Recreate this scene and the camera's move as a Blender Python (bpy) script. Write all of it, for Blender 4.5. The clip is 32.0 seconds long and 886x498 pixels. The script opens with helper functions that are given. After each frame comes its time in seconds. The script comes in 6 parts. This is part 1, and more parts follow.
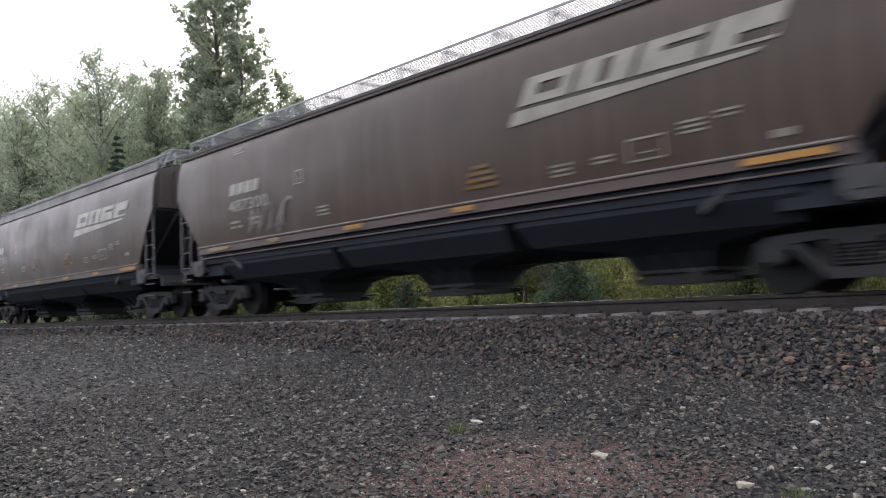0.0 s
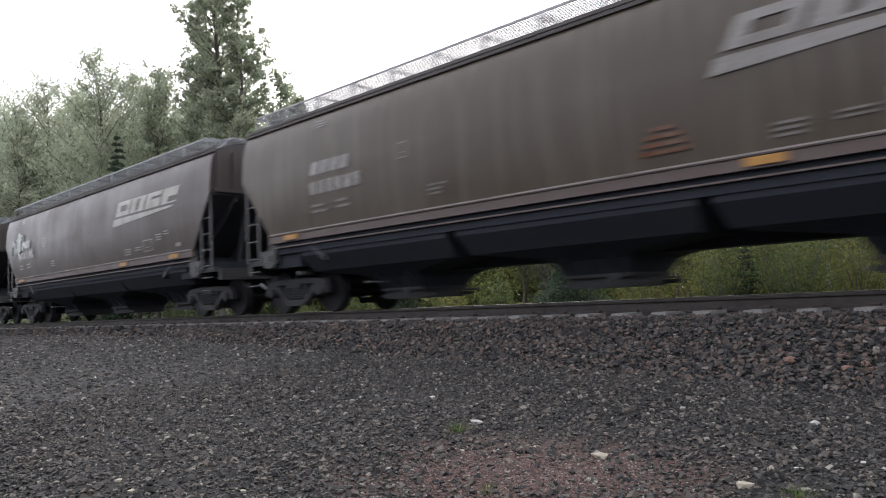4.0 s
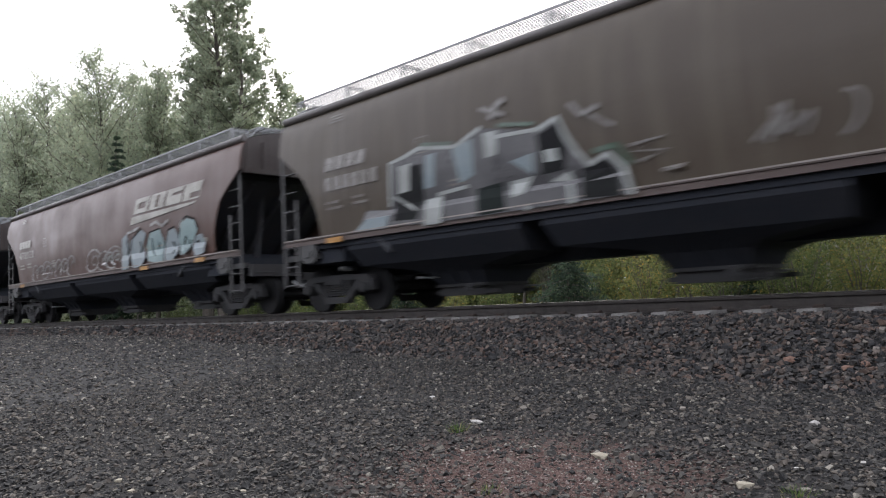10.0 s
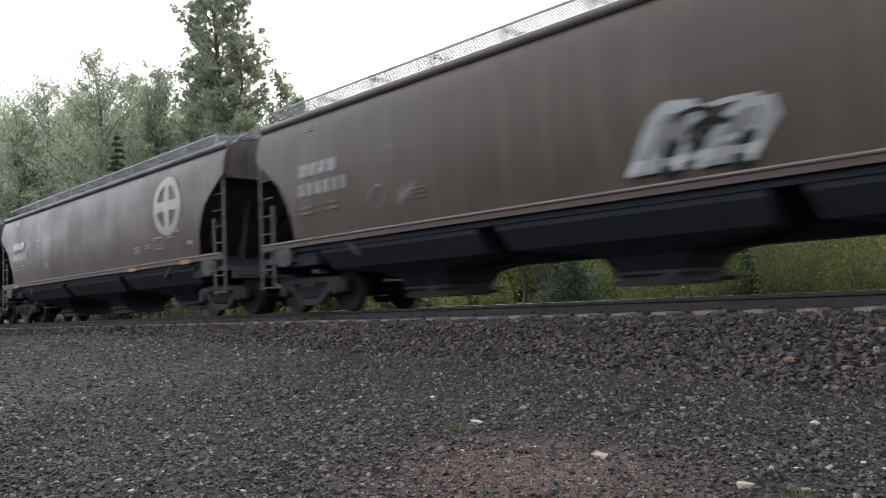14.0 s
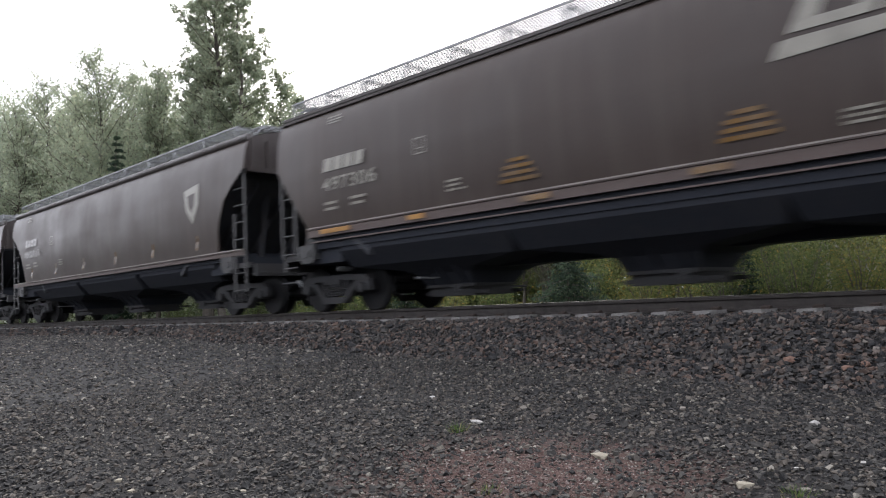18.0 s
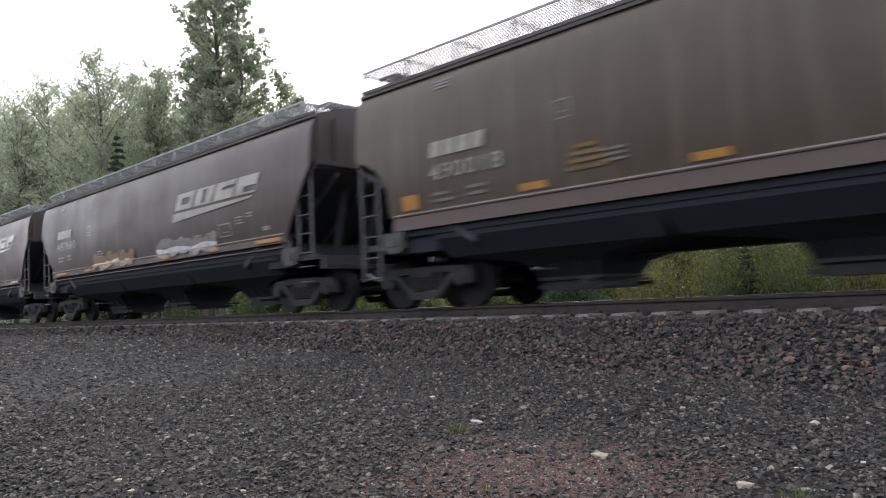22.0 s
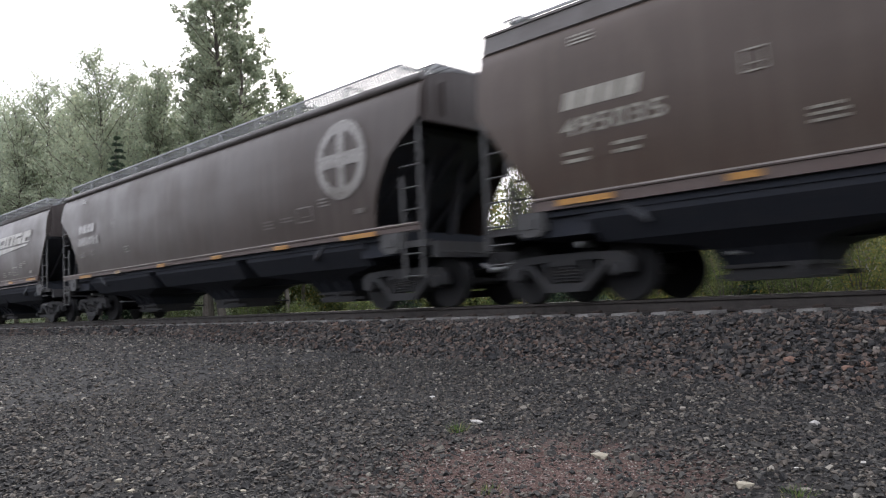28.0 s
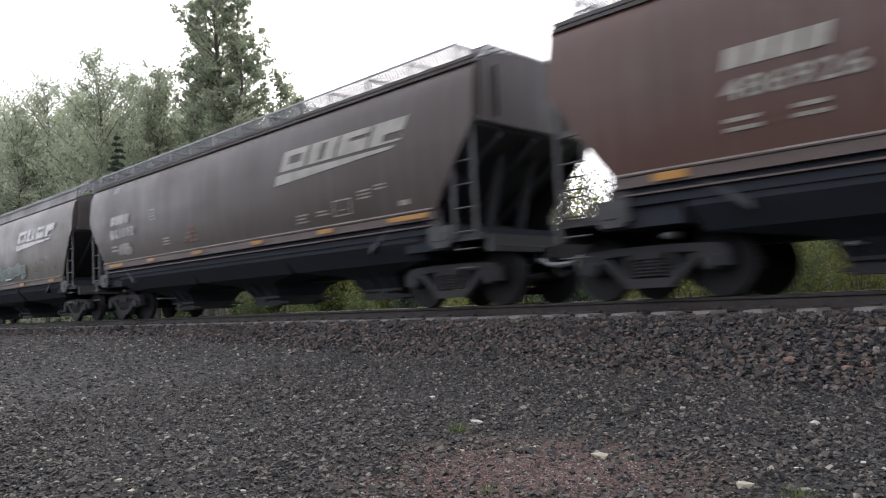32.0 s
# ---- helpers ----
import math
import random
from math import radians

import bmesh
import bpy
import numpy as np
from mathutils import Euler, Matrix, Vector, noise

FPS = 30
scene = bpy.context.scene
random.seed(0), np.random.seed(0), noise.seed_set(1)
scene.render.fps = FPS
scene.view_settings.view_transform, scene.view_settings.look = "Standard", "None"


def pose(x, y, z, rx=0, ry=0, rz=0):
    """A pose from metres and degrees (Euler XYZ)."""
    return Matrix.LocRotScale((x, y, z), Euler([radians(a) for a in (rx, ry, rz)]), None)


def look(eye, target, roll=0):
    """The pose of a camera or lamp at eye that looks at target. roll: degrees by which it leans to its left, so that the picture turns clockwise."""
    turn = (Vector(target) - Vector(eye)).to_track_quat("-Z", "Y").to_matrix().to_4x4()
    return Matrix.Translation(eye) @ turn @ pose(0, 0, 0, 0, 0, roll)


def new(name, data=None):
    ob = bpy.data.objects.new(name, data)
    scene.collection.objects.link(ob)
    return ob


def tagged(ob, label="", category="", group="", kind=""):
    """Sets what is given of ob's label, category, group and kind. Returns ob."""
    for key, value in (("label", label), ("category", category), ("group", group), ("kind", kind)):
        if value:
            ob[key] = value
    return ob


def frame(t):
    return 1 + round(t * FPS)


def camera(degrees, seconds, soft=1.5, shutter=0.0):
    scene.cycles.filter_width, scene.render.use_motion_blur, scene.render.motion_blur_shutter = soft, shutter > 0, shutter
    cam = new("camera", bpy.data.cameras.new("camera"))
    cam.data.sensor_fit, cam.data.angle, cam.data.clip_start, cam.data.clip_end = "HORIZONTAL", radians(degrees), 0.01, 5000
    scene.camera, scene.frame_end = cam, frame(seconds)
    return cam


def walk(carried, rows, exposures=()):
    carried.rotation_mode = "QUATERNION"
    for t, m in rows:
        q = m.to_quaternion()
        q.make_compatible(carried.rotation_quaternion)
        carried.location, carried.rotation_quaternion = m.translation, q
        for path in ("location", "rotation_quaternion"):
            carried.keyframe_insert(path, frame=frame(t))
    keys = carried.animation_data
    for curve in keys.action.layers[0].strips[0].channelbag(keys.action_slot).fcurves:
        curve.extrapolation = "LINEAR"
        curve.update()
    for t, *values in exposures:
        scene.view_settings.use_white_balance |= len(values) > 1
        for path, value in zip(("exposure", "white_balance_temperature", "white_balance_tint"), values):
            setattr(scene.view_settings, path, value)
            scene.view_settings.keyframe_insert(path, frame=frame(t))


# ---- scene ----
# the camera stands still on the gravel beside the track
VIEW = pose(0, 0, 0) @ look((0, 0, 0.0933), (-0.70205, 0.70854, 0.0933 + 0.07002), -2.59)
cam = camera(60.66, 32.0, soft=1.08, shutter=0.33)
# the picture darkens a little while the pale car passes
walk(cam, [(0.0, VIEW), (32.0, VIEW)], exposures=[(0.0, 0.98), (7.3, 0.98), (8.0, 0.82), (8.4, 0.82), (8.9, 0.88), (9.6, 0.96), (32.0, 0.98)])

# ---- light: bright overcast sky, a weak wide sun low behind the far trees ----
SUN_TURN = radians(-49)
world = bpy.data.worlds.new("overcast_sky")
scene.world = world
world.use_nodes = True
wt = world.node_tree
wt.nodes.clear()
sky = wt.nodes.new("ShaderNodeTexSky")
sky.sky_type = "NISHITA"
sky.sun_disc = False
sky.sun_elevation = radians(33)
sky.sun_rotation = SUN_TURN
sky.dust_density = 6.0
sky.air_density = 1.0
cloud = wt.nodes.new("ShaderNodeMix")
cloud.data_type = "RGBA"
cloud.inputs[0].default_value = 0.86
cloud.inputs[7].default_value = (12.2, 12.45, 13.85, 1)
wt.links.new(sky.outputs[0], cloud.inputs[6])
bg = wt.nodes.new("ShaderNodeBackground")
bg.inputs[1].default_value = 0.1
wt.links.new(cloud.outputs[2], bg.inputs[0])
wo = wt.nodes.new("ShaderNodeOutputWorld")
wt.links.new(bg.outputs[0], wo.inputs[0])
sun = new("sun", bpy.data.lights.new("sun", "SUN"))
sun.data.energy = 1.5
sun.data.angle = radians(22)
sun.data.color = (1.0, 0.96, 0.9)
sun.matrix_world = look((-38, 33, 33), (0, 0, 0))

# ---- materials ----
TRACK = 10.337


def material(name, base, rough=0.7, metal=0.0, spots=None, scale=6.0, fine=60.0, bump=0.2, streak=None, vary=0.12, spec=0.5, island=False, ramp=None):
    """A surface: base colour, mixed with a second colour by broad noise, fine grain, bump, and vertical streaks if wanted."""
    m = bpy.data.materials.new(name)
    m.use_nodes = True
    nt = m.node_tree
    bs = nt.nodes["Principled BSDF"]
    bs.inputs["Roughness"].default_value = rough
    bs.inputs["Metallic"].default_value = metal
    bs.inputs["Specular IOR Level"].default_value = spec
    tc = nt.nodes.new("ShaderNodeTexCoord")
    n1 = nt.nodes.new("ShaderNodeTexNoise")
    n1.inputs["Scale"].default_value = scale
    n1.inputs["Detail"].default_value = 5
    n1.inputs["Roughness"].default_value = 0.6
    nt.links.new(tc.outputs["Object"], n1.inputs["Vector"])
    n2 = nt.nodes.new("ShaderNodeTexNoise")
    n2.inputs["Scale"].default_value = fine
    n2.inputs["Detail"].default_value = 3
    nt.links.new(tc.outputs["Object"], n2.inputs["Vector"])
    if ramp:
        src = nt.nodes.new("ShaderNodeNewGeometry") if island else nt.nodes.new("ShaderNodeObjectInfo")
        cr = nt.nodes.new("ShaderNodeValToRGB")
        els = cr.color_ramp.elements
        while len(els) < len(ramp):
            els.new(0.5)
        for e, (p, c) in zip(els, ramp):
            e.position, e.color = p, (*c, 1)
        nt.links.new(src.outputs["Random Per Island" if island else "Random"], cr.inputs[0])
        col = cr.outputs[0]
    else:
        rgb = nt.nodes.new("ShaderNodeRGB")
        rgb.outputs[0].default_value = (*base, 1)
        col = rgb.outputs[0]

    def mix(a, fac, b, mode="MIX"):
        mx = nt.nodes.new("ShaderNodeMix")
        mx.data_type = "RGBA"
        mx.blend_type = mode
        if isinstance(fac, float):
            mx.inputs[0].default_value = fac
        else:
            nt.links.new(fac, mx.inputs[0])
        nt.links.new(a, mx.inputs[6])
        if isinstance(b, tuple):
            mx.inputs[7].default_value = (*b, 1)
        else:
            nt.links.new(b, mx.inputs[7])
        return mx.outputs[2]

    def span(sock, lo, hi, a=0.0, b=1.0):
        mr = nt.nodes.new("ShaderNodeMapRange")
        for i, v in enumerate((lo, hi, a, b)):
            mr.inputs[i + 1].default_value = v
        nt.links.new(sock, mr.inputs[0])
        return mr.outputs[0]

    if spots:
        col = mix(col, span(n1.outputs["Fac"], 0.45, 0.68, 0.0, 0.85), spots)
    if streak:
        mp = nt.nodes.new("ShaderNodeMapping")
        mp.inputs["Scale"].default_value = (5.0, 5.0, 0.22)
        nt.links.new(tc.outputs["Object"], mp.inputs["Vector"])
        n3 = nt.nodes.new("ShaderNodeTexNoise")
        n3.inputs["Scale"].default_value = 1.3
        n3.inputs["Detail"].default_value = 6
        nt.links.new(mp.outputs[0], n3.inputs["Vector"])
        col = mix(col, span(n3.outputs["Fac"], 0.48, 0.72, 0.0, 0.75), streak)
    grain = span(n2.outputs["Fac"], 0.3, 0.7, 1.0 - vary, 1.0 + vary)
    hv = nt.nodes.new("ShaderNodeHueSaturation")
    nt.links.new(grain, hv.inputs["Value"])
    nt.links.new(col, hv.inputs["Color"])
    nt.links.new(hv.outputs[0], bs.inputs["Base Color"])
    nt.links.new(span(n1.outputs["Fac"], 0.3, 0.7, max(rough - 0.1, 0.05), min(rough + 0.12, 1.0)), bs.inputs["Roughness"])
    if bump:
        bp = nt.nodes.new("ShaderNodeBump")
        bp.inputs["Strength"].default_value = bump
        bp.inputs["Distance"].default_value = 0.01
        nt.links.new(n2.outputs["Fac"], bp.inputs["Height"])
        nt.links.new(bp.outputs[0], bs.inputs["Normal"])
    return m


def leafy(name, ramp, rough=0.55):
    """Leaves: a colour for each leaf, a little light let through."""
    m = material(name, (0.05, 0.08, 0.03), rough, spec=0.25, island=True, ramp=ramp, bump=0, vary=0.2, scale=0.8, fine=9)
    m.node_tree.nodes["Principled BSDF"].inputs["Subsurface Weight"].default_value = 0.0
    nt = m.node_tree
    bs = nt.nodes["Principled BSDF"]
    tr = nt.nodes.new("ShaderNodeBsdfTranslucent")
    src = bs.inputs["Base Color"].links[0].from_socket
    nt.links.new(src, tr.inputs["Color"])
    mx = nt.nodes.new("ShaderNodeMixShader")
    mx.inputs[0].default_value = 0.6
    nt.links.new(bs.outputs[0], mx.inputs[1])
    nt.links.new(tr.outputs[0], mx.inputs[2])
    nt.links.new(mx.outputs[0], nt.nodes["Material Output"].inputs["Surface"])
    return m


PAINT = {
    "brown": material("brown_car_paint", (0.05, 0.034, 0.026), 0.38, spots=(0.044, 0.032, 0.0245), scale=0.7, fine=25, bump=0.0, streak=(0.07, 0.052, 0.04), vary=0.05, spec=0.3),
    "dark": material("dark_brown_car_paint", (0.038, 0.0275, 0.0232), 0.38, spots=(0.044, 0.0315, 0.0265), scale=0.7, fine=25, bump=0.0, streak=(0.056, 0.044, 0.0365), vary=0.05, spec=0.3),
    "red": material("red_brown_car_paint", (0.068, 0.0345, 0.027), 0.38, spots=(0.056, 0.0325, 0.026), scale=0.7, fine=25, bump=0.0, streak=(0.08, 0.053, 0.0425), vary=0.05, spec=0.3),
    "maroon": material("maroon_car_paint", (0.0515, 0.033, 0.027), 0.38, spots=(0.044, 0.0285, 0.0237), scale=0.7, fine=25, bump=0.0, streak=(0.07, 0.048, 0.04), vary=0.05, spec=0.3),
    "grey": material("dusty_brown_car_paint", (0.05, 0.038, 0.0275), 0.38, spots=(0.06, 0.048, 0.035), scale=0.6, fine=25, bump=0.0, streak=(0.082, 0.069, 0.051), vary=0.05, spec=0.3),
    "white": material("pale_grey_car_paint", (0.19, 0.198, 0.162), 0.45, spots=(0.165, 0.172, 0.138), scale=0.7, fine=25, bump=0.02, streak=(0.138, 0.138, 0.108), vary=0.04, spec=0.35),
}
SILL = {
    "brown": material("brown_sill_paint", (0.06545, 0.04312, 0.03696), 0.5, spots=(0.08085, 0.06006, 0.05236), scale=2, fine=40, bump=0.1),
    "white": material("pale_sill_paint", (0.31, 0.31, 0.285), 0.5, spots=(0.25, 0.245, 0.225), scale=2, fine=40, bump=0.1),
}
# bluish lift in the underframe and slope colours stands in for haze
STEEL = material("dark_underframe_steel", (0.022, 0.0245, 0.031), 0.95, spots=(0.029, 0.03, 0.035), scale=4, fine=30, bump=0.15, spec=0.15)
SLOPE = material("dark_slope_sheet_paint", (0.042, 0.044, 0.05), 0.65, spots=(0.055, 0.05, 0.05), scale=2, fine=30, bump=0.1, spec=0.15)
ENDPAINT = material("grimy_end_paint", (0.042, 0.034, 0.032), 0.5, spots=(0.055, 0.047, 0.044), scale=1.5, fine=30, bump=0.05, streak=(0.075, 0.066, 0.062), spec=0.25)
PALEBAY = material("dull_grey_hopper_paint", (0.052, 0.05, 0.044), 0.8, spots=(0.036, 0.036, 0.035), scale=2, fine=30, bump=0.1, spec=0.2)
# dusty steel, its bluish base also lifted for haze
TRUCK = material("dusty_cast_steel", (0.022, 0.0225, 0.0245), 0.8, spots=(0.034, 0.031, 0.03), scale=7, fine=50, bump=0.3, spec=0.3)
# end frame paint toned dark for the shade between cars
UNDER = material("shaded_frame_paint", (0.024, 0.024, 0.0255), 0.7, spots=(0.034, 0.031, 0.03), scale=3, fine=40, bump=0.15)
WHEEL = material("worn_wheel_steel", (0.011, 0.0112, 0.0125), 0.65, spots=(0.018, 0.0165, 0.016), scale=6, fine=50, bump=0.2, spec=0.15)
GALV = material("galvanised_grating", (0.231, 0.2387, 0.2464), 0.5, metal=0.35, spots=(0.154, 0.154, 0.154), scale=5, fine=60, bump=0.1)
# ladder grey darkened too, as shade at the car ends
LADDER = material("shaded_grey_ladder_paint", (0.026, 0.0255, 0.026), 0.55, spots=(0.02, 0.018, 0.0175), scale=6, fine=60, bump=0.1)
PALEMETAL = material("bright_spot_metal", (0.185, 0.189, 0.194), 0.4, metal=0.3, spots=(0.139, 0.139, 0.139), scale=8, fine=60, bump=0.05)
# dusty sill lip, paled further as a painted highlight
LIP_HIGHLIGHT = material("dusty_highlight_paint", (0.23, 0.2, 0.18), 0.6, spots=(0.14, 0.118, 0.104), scale=1.2, fine=40, bump=0.05)
# chord colour lightened to look lit along the roof edge
CHORD = material("lit_chord_paint", (0.085, 0.077, 0.074), 0.5, spots=(0.066, 0.056, 0.052), scale=1.2, fine=30, bump=0.05, spec=0.35)
ROOF = material("dull_roof_paint", (0.05775, 0.0462, 0.04081), 0.6, spots=(0.0847, 0.077, 0.0693), scale=1.5, fine=30, bump=0.1)
RAIL = material("rusty_rail_steel", (0.02002, 0.0154, 0.01309), 0.75, spots=(0.01386, 0.01155, 0.01078), scale=8, fine=90, bump=0.3)
RAILTOP = material("worn_rail_head", (0.05, 0.046, 0.043), 0.6, metal=0.4, spots=(0.04, 0.034, 0.03), scale=10, fine=60, bump=0.1)
CONCRETE = material("grey_concrete", (0.175, 0.17, 0.163), 0.9, spots=(0.12, 0.113, 0.105), scale=9, fine=120, bump=0.4)
CLIP = material("rusty_clip_steel", (0.0308, 0.02002, 0.0154), 0.8, scale=20, fine=80, bump=0.3)
# bed painted nearly black as the shade between the loose stones
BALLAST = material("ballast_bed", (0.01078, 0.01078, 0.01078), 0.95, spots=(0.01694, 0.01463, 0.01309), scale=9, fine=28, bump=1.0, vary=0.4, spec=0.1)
STONE_RAMP = [(0.0, (0.0095, 0.0096, 0.0104)), (0.24, (0.0215, 0.0212, 0.022)), (0.54, (0.0495, 0.0462, 0.0432)), (0.78, (0.066, 0.052, 0.0445)), (0.93, (0.088, 0.058, 0.0455)), (1.0, (0.15, 0.136, 0.12))]
STONE = material("crushed_ballast_stone", (0.077, 0.077, 0.077), 0.85, island=True, ramp=STONE_RAMP, scale=20, fine=160, bump=0.4, vary=0.25, spec=0.3)
GRAVEL_RAMP = [(0.0, (0.013, 0.013, 0.0135)), (0.35, (0.03, 0.029, 0.0278)), (0.65, (0.0535, 0.0495, 0.0445)), (0.85, (0.075, 0.0625, 0.0525)), (0.96, (0.108, 0.096, 0.081)), (1.0, (0.225, 0.208, 0.176))]
GRAVEL = material("grey_gravel_stone", (0.077, 0.077, 0.077), 0.85, island=True, ramp=GRAVEL_RAMP, scale=25, fine=200, bump=0.3, vary=0.3, spec=0.3)
# far gravel colours raised to stand in for haze
HAZED_GRAVEL = material("hazed_gravel_stone", (0.08, 0.08, 0.08), 0.9, island=True, ramp=[(p, tuple(0.012 + 1.2 * v for v in c)) for p, c in GRAVEL_RAMP], scale=25, fine=200, bump=0.3, vary=0.25, spec=0.25)
GRIT = material("reddish_grit", (0.1, 0.1, 0.1), 0.9, island=True, ramp=[(0.0, (0.045, 0.024, 0.02)), (0.5, (0.085, 0.048, 0.041)), (0.85, (0.11, 0.075, 0.066)), (1.0, (0.22, 0.2, 0.18))], scale=25, fine=200, bump=0.2, vary=0.25)
WHITE = material("worn_white_lettering", (0.215, 0.203, 0.17), 0.35, spots=(0.145, 0.134, 0.112), scale=2.5, fine=40, bump=0.02)
FADED = material("faded_dusty_lettering", (0.1463, 0.1347, 0.1232), 0.25, spots=(0.0847, 0.07315, 0.06314), scale=2.0, fine=40, bump=0.02)
STAIN = material("brown_stained_lettering", (0.105, 0.083, 0.064), 0.3, spots=(0.075, 0.056, 0.045), scale=2.0, fine=40, bump=0.02)
BLACKMARK = material("dark_grey_lettering", (0.07, 0.08, 0.068), 0.35, spots=(0.13, 0.135, 0.112), scale=3, fine=40, bump=0.02)
YELLOW = material("yellow_reflector", (0.296, 0.138, 0.0167), 0.45, spots=(0.191, 0.0955, 0.0239), scale=5, fine=60, bump=0.02)
OCHRE = material("faded_ochre_lettering", (0.15, 0.085, 0.03), 0.25, spots=(0.085, 0.055, 0.03), scale=3, fine=40, bump=0.02)
RUSTMARK = material("rust_red_lettering", (0.11, 0.05, 0.03), 0.25, spots=(0.07, 0.042, 0.03), scale=3, fine=40, bump=0.02)
SPRAY = {
    "white": material("white_spray_paint", (0.25, 0.265, 0.255), 0.4, spots=(0.185, 0.19, 0.18), scale=2.2, fine=30, bump=0.02),
    "thin": material("thin_white_spray", (0.154, 0.1463, 0.1386), 0.32, spots=(0.0847, 0.07315, 0.06545), scale=2.0, fine=30, bump=0.02),
    "teal": material("pale_teal_spray_paint", (0.135, 0.2, 0.2), 0.4, spots=(0.1, 0.15, 0.155), scale=1.6, fine=30, bump=0.02),
    "deepteal": material("deep_teal_spray_paint", (0.04, 0.1, 0.1), 0.32, spots=(0.0616, 0.0924, 0.0924), scale=1.6, fine=30, bump=0.02),
    "blue": material("grey_blue_spray_paint", (0.135, 0.17, 0.185), 0.4, spots=(0.165, 0.19, 0.195), scale=1.6, fine=30, bump=0.02),
    "dim": material("dark_green_spray_paint", (0.009, 0.013, 0.012), 0.75, spots=(0.016, 0.018, 0.017), scale=2, fine=30, bump=0.02, spec=0.15),
    "ash": material("ash_grey_spray_paint", (0.0462, 0.04466, 0.04774), 0.32, spots=(0.077, 0.07546, 0.077), scale=1.4, fine=30, bump=0.02),
    "pale": material("pale_grey_spray_paint", (0.1309, 0.1309, 0.1347), 0.32, spots=(0.077, 0.077, 0.077), scale=1.6, fine=30, bump=0.02),
    "black": material("black_spray_paint", (0.007, 0.007, 0.008), 0.75, spots=(0.016, 0.018, 0.017), scale=2, fine=30, bump=0.02, spec=0.15),
    "tan": material("tan_spray_paint", (0.1617, 0.09625, 0.03465), 0.32, spots=(0.1001, 0.06545, 0.03465), scale=1.8, fine=30, bump=0.02),
    "green": material("dull_green_spray_paint", (0.0539, 0.0847, 0.0616), 0.32, spots=(0.0462, 0.0462, 0.04235), scale=1.6, fine=30, bump=0.02),
}
BARK = material("grey_bark", (0.0924, 0.08085, 0.0693), 0.9, spots=(0.0539, 0.04466, 0.03696), scale=5, fine=40, bump=0.8)
BIRCH = material("pale_birch_bark", (0.3234, 0.308, 0.2772), 0.8, spots=(0.1078, 0.0924, 0.077), scale=6, fine=40, bump=0.4)
# poplar leaf colours lifted pale and greyish to stand in for haze
LEAF = leafy("hazed_poplar_leaves", [(0.0, (0.24, 0.275, 0.2)), (0.5, (0.3, 0.34, 0.24)), (0.85, (0.35, 0.38, 0.265)), (1.0, (0.41, 0.415, 0.29))])
LEAF_DARK = leafy("dark_spruce_needles", [(0.0, (0.0231, 0.0385, 0.02849)), (0.6, (0.04235, 0.06545, 0.04235)), (1.0, (0.0693, 0.09625, 0.05775))], 0.7)
LEAF_YELLOW = leafy("yellowing_leaves", [(0.0, (0.077, 0.1001, 0.0385)), (0.45, (0.1309, 0.154, 0.0539)), (0.8, (0.1925, 0.1925, 0.0693)), (0.95, (0.2541, 0.2002, 0.0616)), (1.0, (0.3234, 0.2233, 0.0539))])
LEAF_GREY = leafy("olive_willow_leaves", [(0.0, (0.07, 0.078, 0.046)), (0.6, (0.12, 0.13, 0.078)), (1.0, (0.18, 0.18, 0.11))])
LEAF_BUSH = leafy("green_bush_leaves", [(0.0, (0.045, 0.065, 0.022)), (0.6, (0.085, 0.112, 0.04)), (1.0, (0.15, 0.17, 0.065))])
GRASS = leafy("rough_grass", [(0.0, (0.0385, 0.0693, 0.01925)), (0.6, (0.077, 0.1155, 0.03465)), (0.9, (0.154, 0.154, 0.06545)), (1.0, (0.2464, 0.2156, 0.1078))], 0.7)


# ---- ground ----
def ground_z(x, y):
    """Height of the ground: it rises along the track away from the camera's side and falls a little towards the camera."""
    xx = np.clip(x, -19.0, 12.0)
    z = -0.88 - 0.025 * xx - 0.04 * np.clip(7.1 - y, 0, 9)
    far = np.clip((y - TRACK) / 3.0, 0, 1)
    z = z * (1 - far) + (-0.55) * far
    return z + 0.02 * np.sin(x * 1.7 + y * 0.9) * np.cos(y * 1.3 - x * 0.4) * (np.abs(x) < 80)


def bed_z(y):
    """The ballast bed's profile across the track."""
    a = np.abs(y - TRACK)
    return np.where(a < 1.6, -0.225, -0.225 - 0.38 * (a - 1.6))


def sheet(name, xs, ys, zf, mat, label, category, kind="structure"):
    nx, ny = len(xs), len(ys)
    gx, gy = np.meshgrid(xs, ys)
    co = np.stack([gx.ravel(), gy.ravel(), zf(gx, gy).ravel()], 1)
    i = (np.arange(ny - 1)[:, None] * nx + np.arange(nx - 1)[None]).ravel()
    me = bpy.data.meshes.new(name)
    me.from_pydata(co.tolist(), [], np.stack([i, i + 1, i + nx + 1, i + nx], 1).tolist())
    me.polygons.foreach_set("use_smooth", np.ones(len(me.polygons), bool))
    me.materials.append(mat)
    return tagged(new(name, me), label, category, kind=kind)


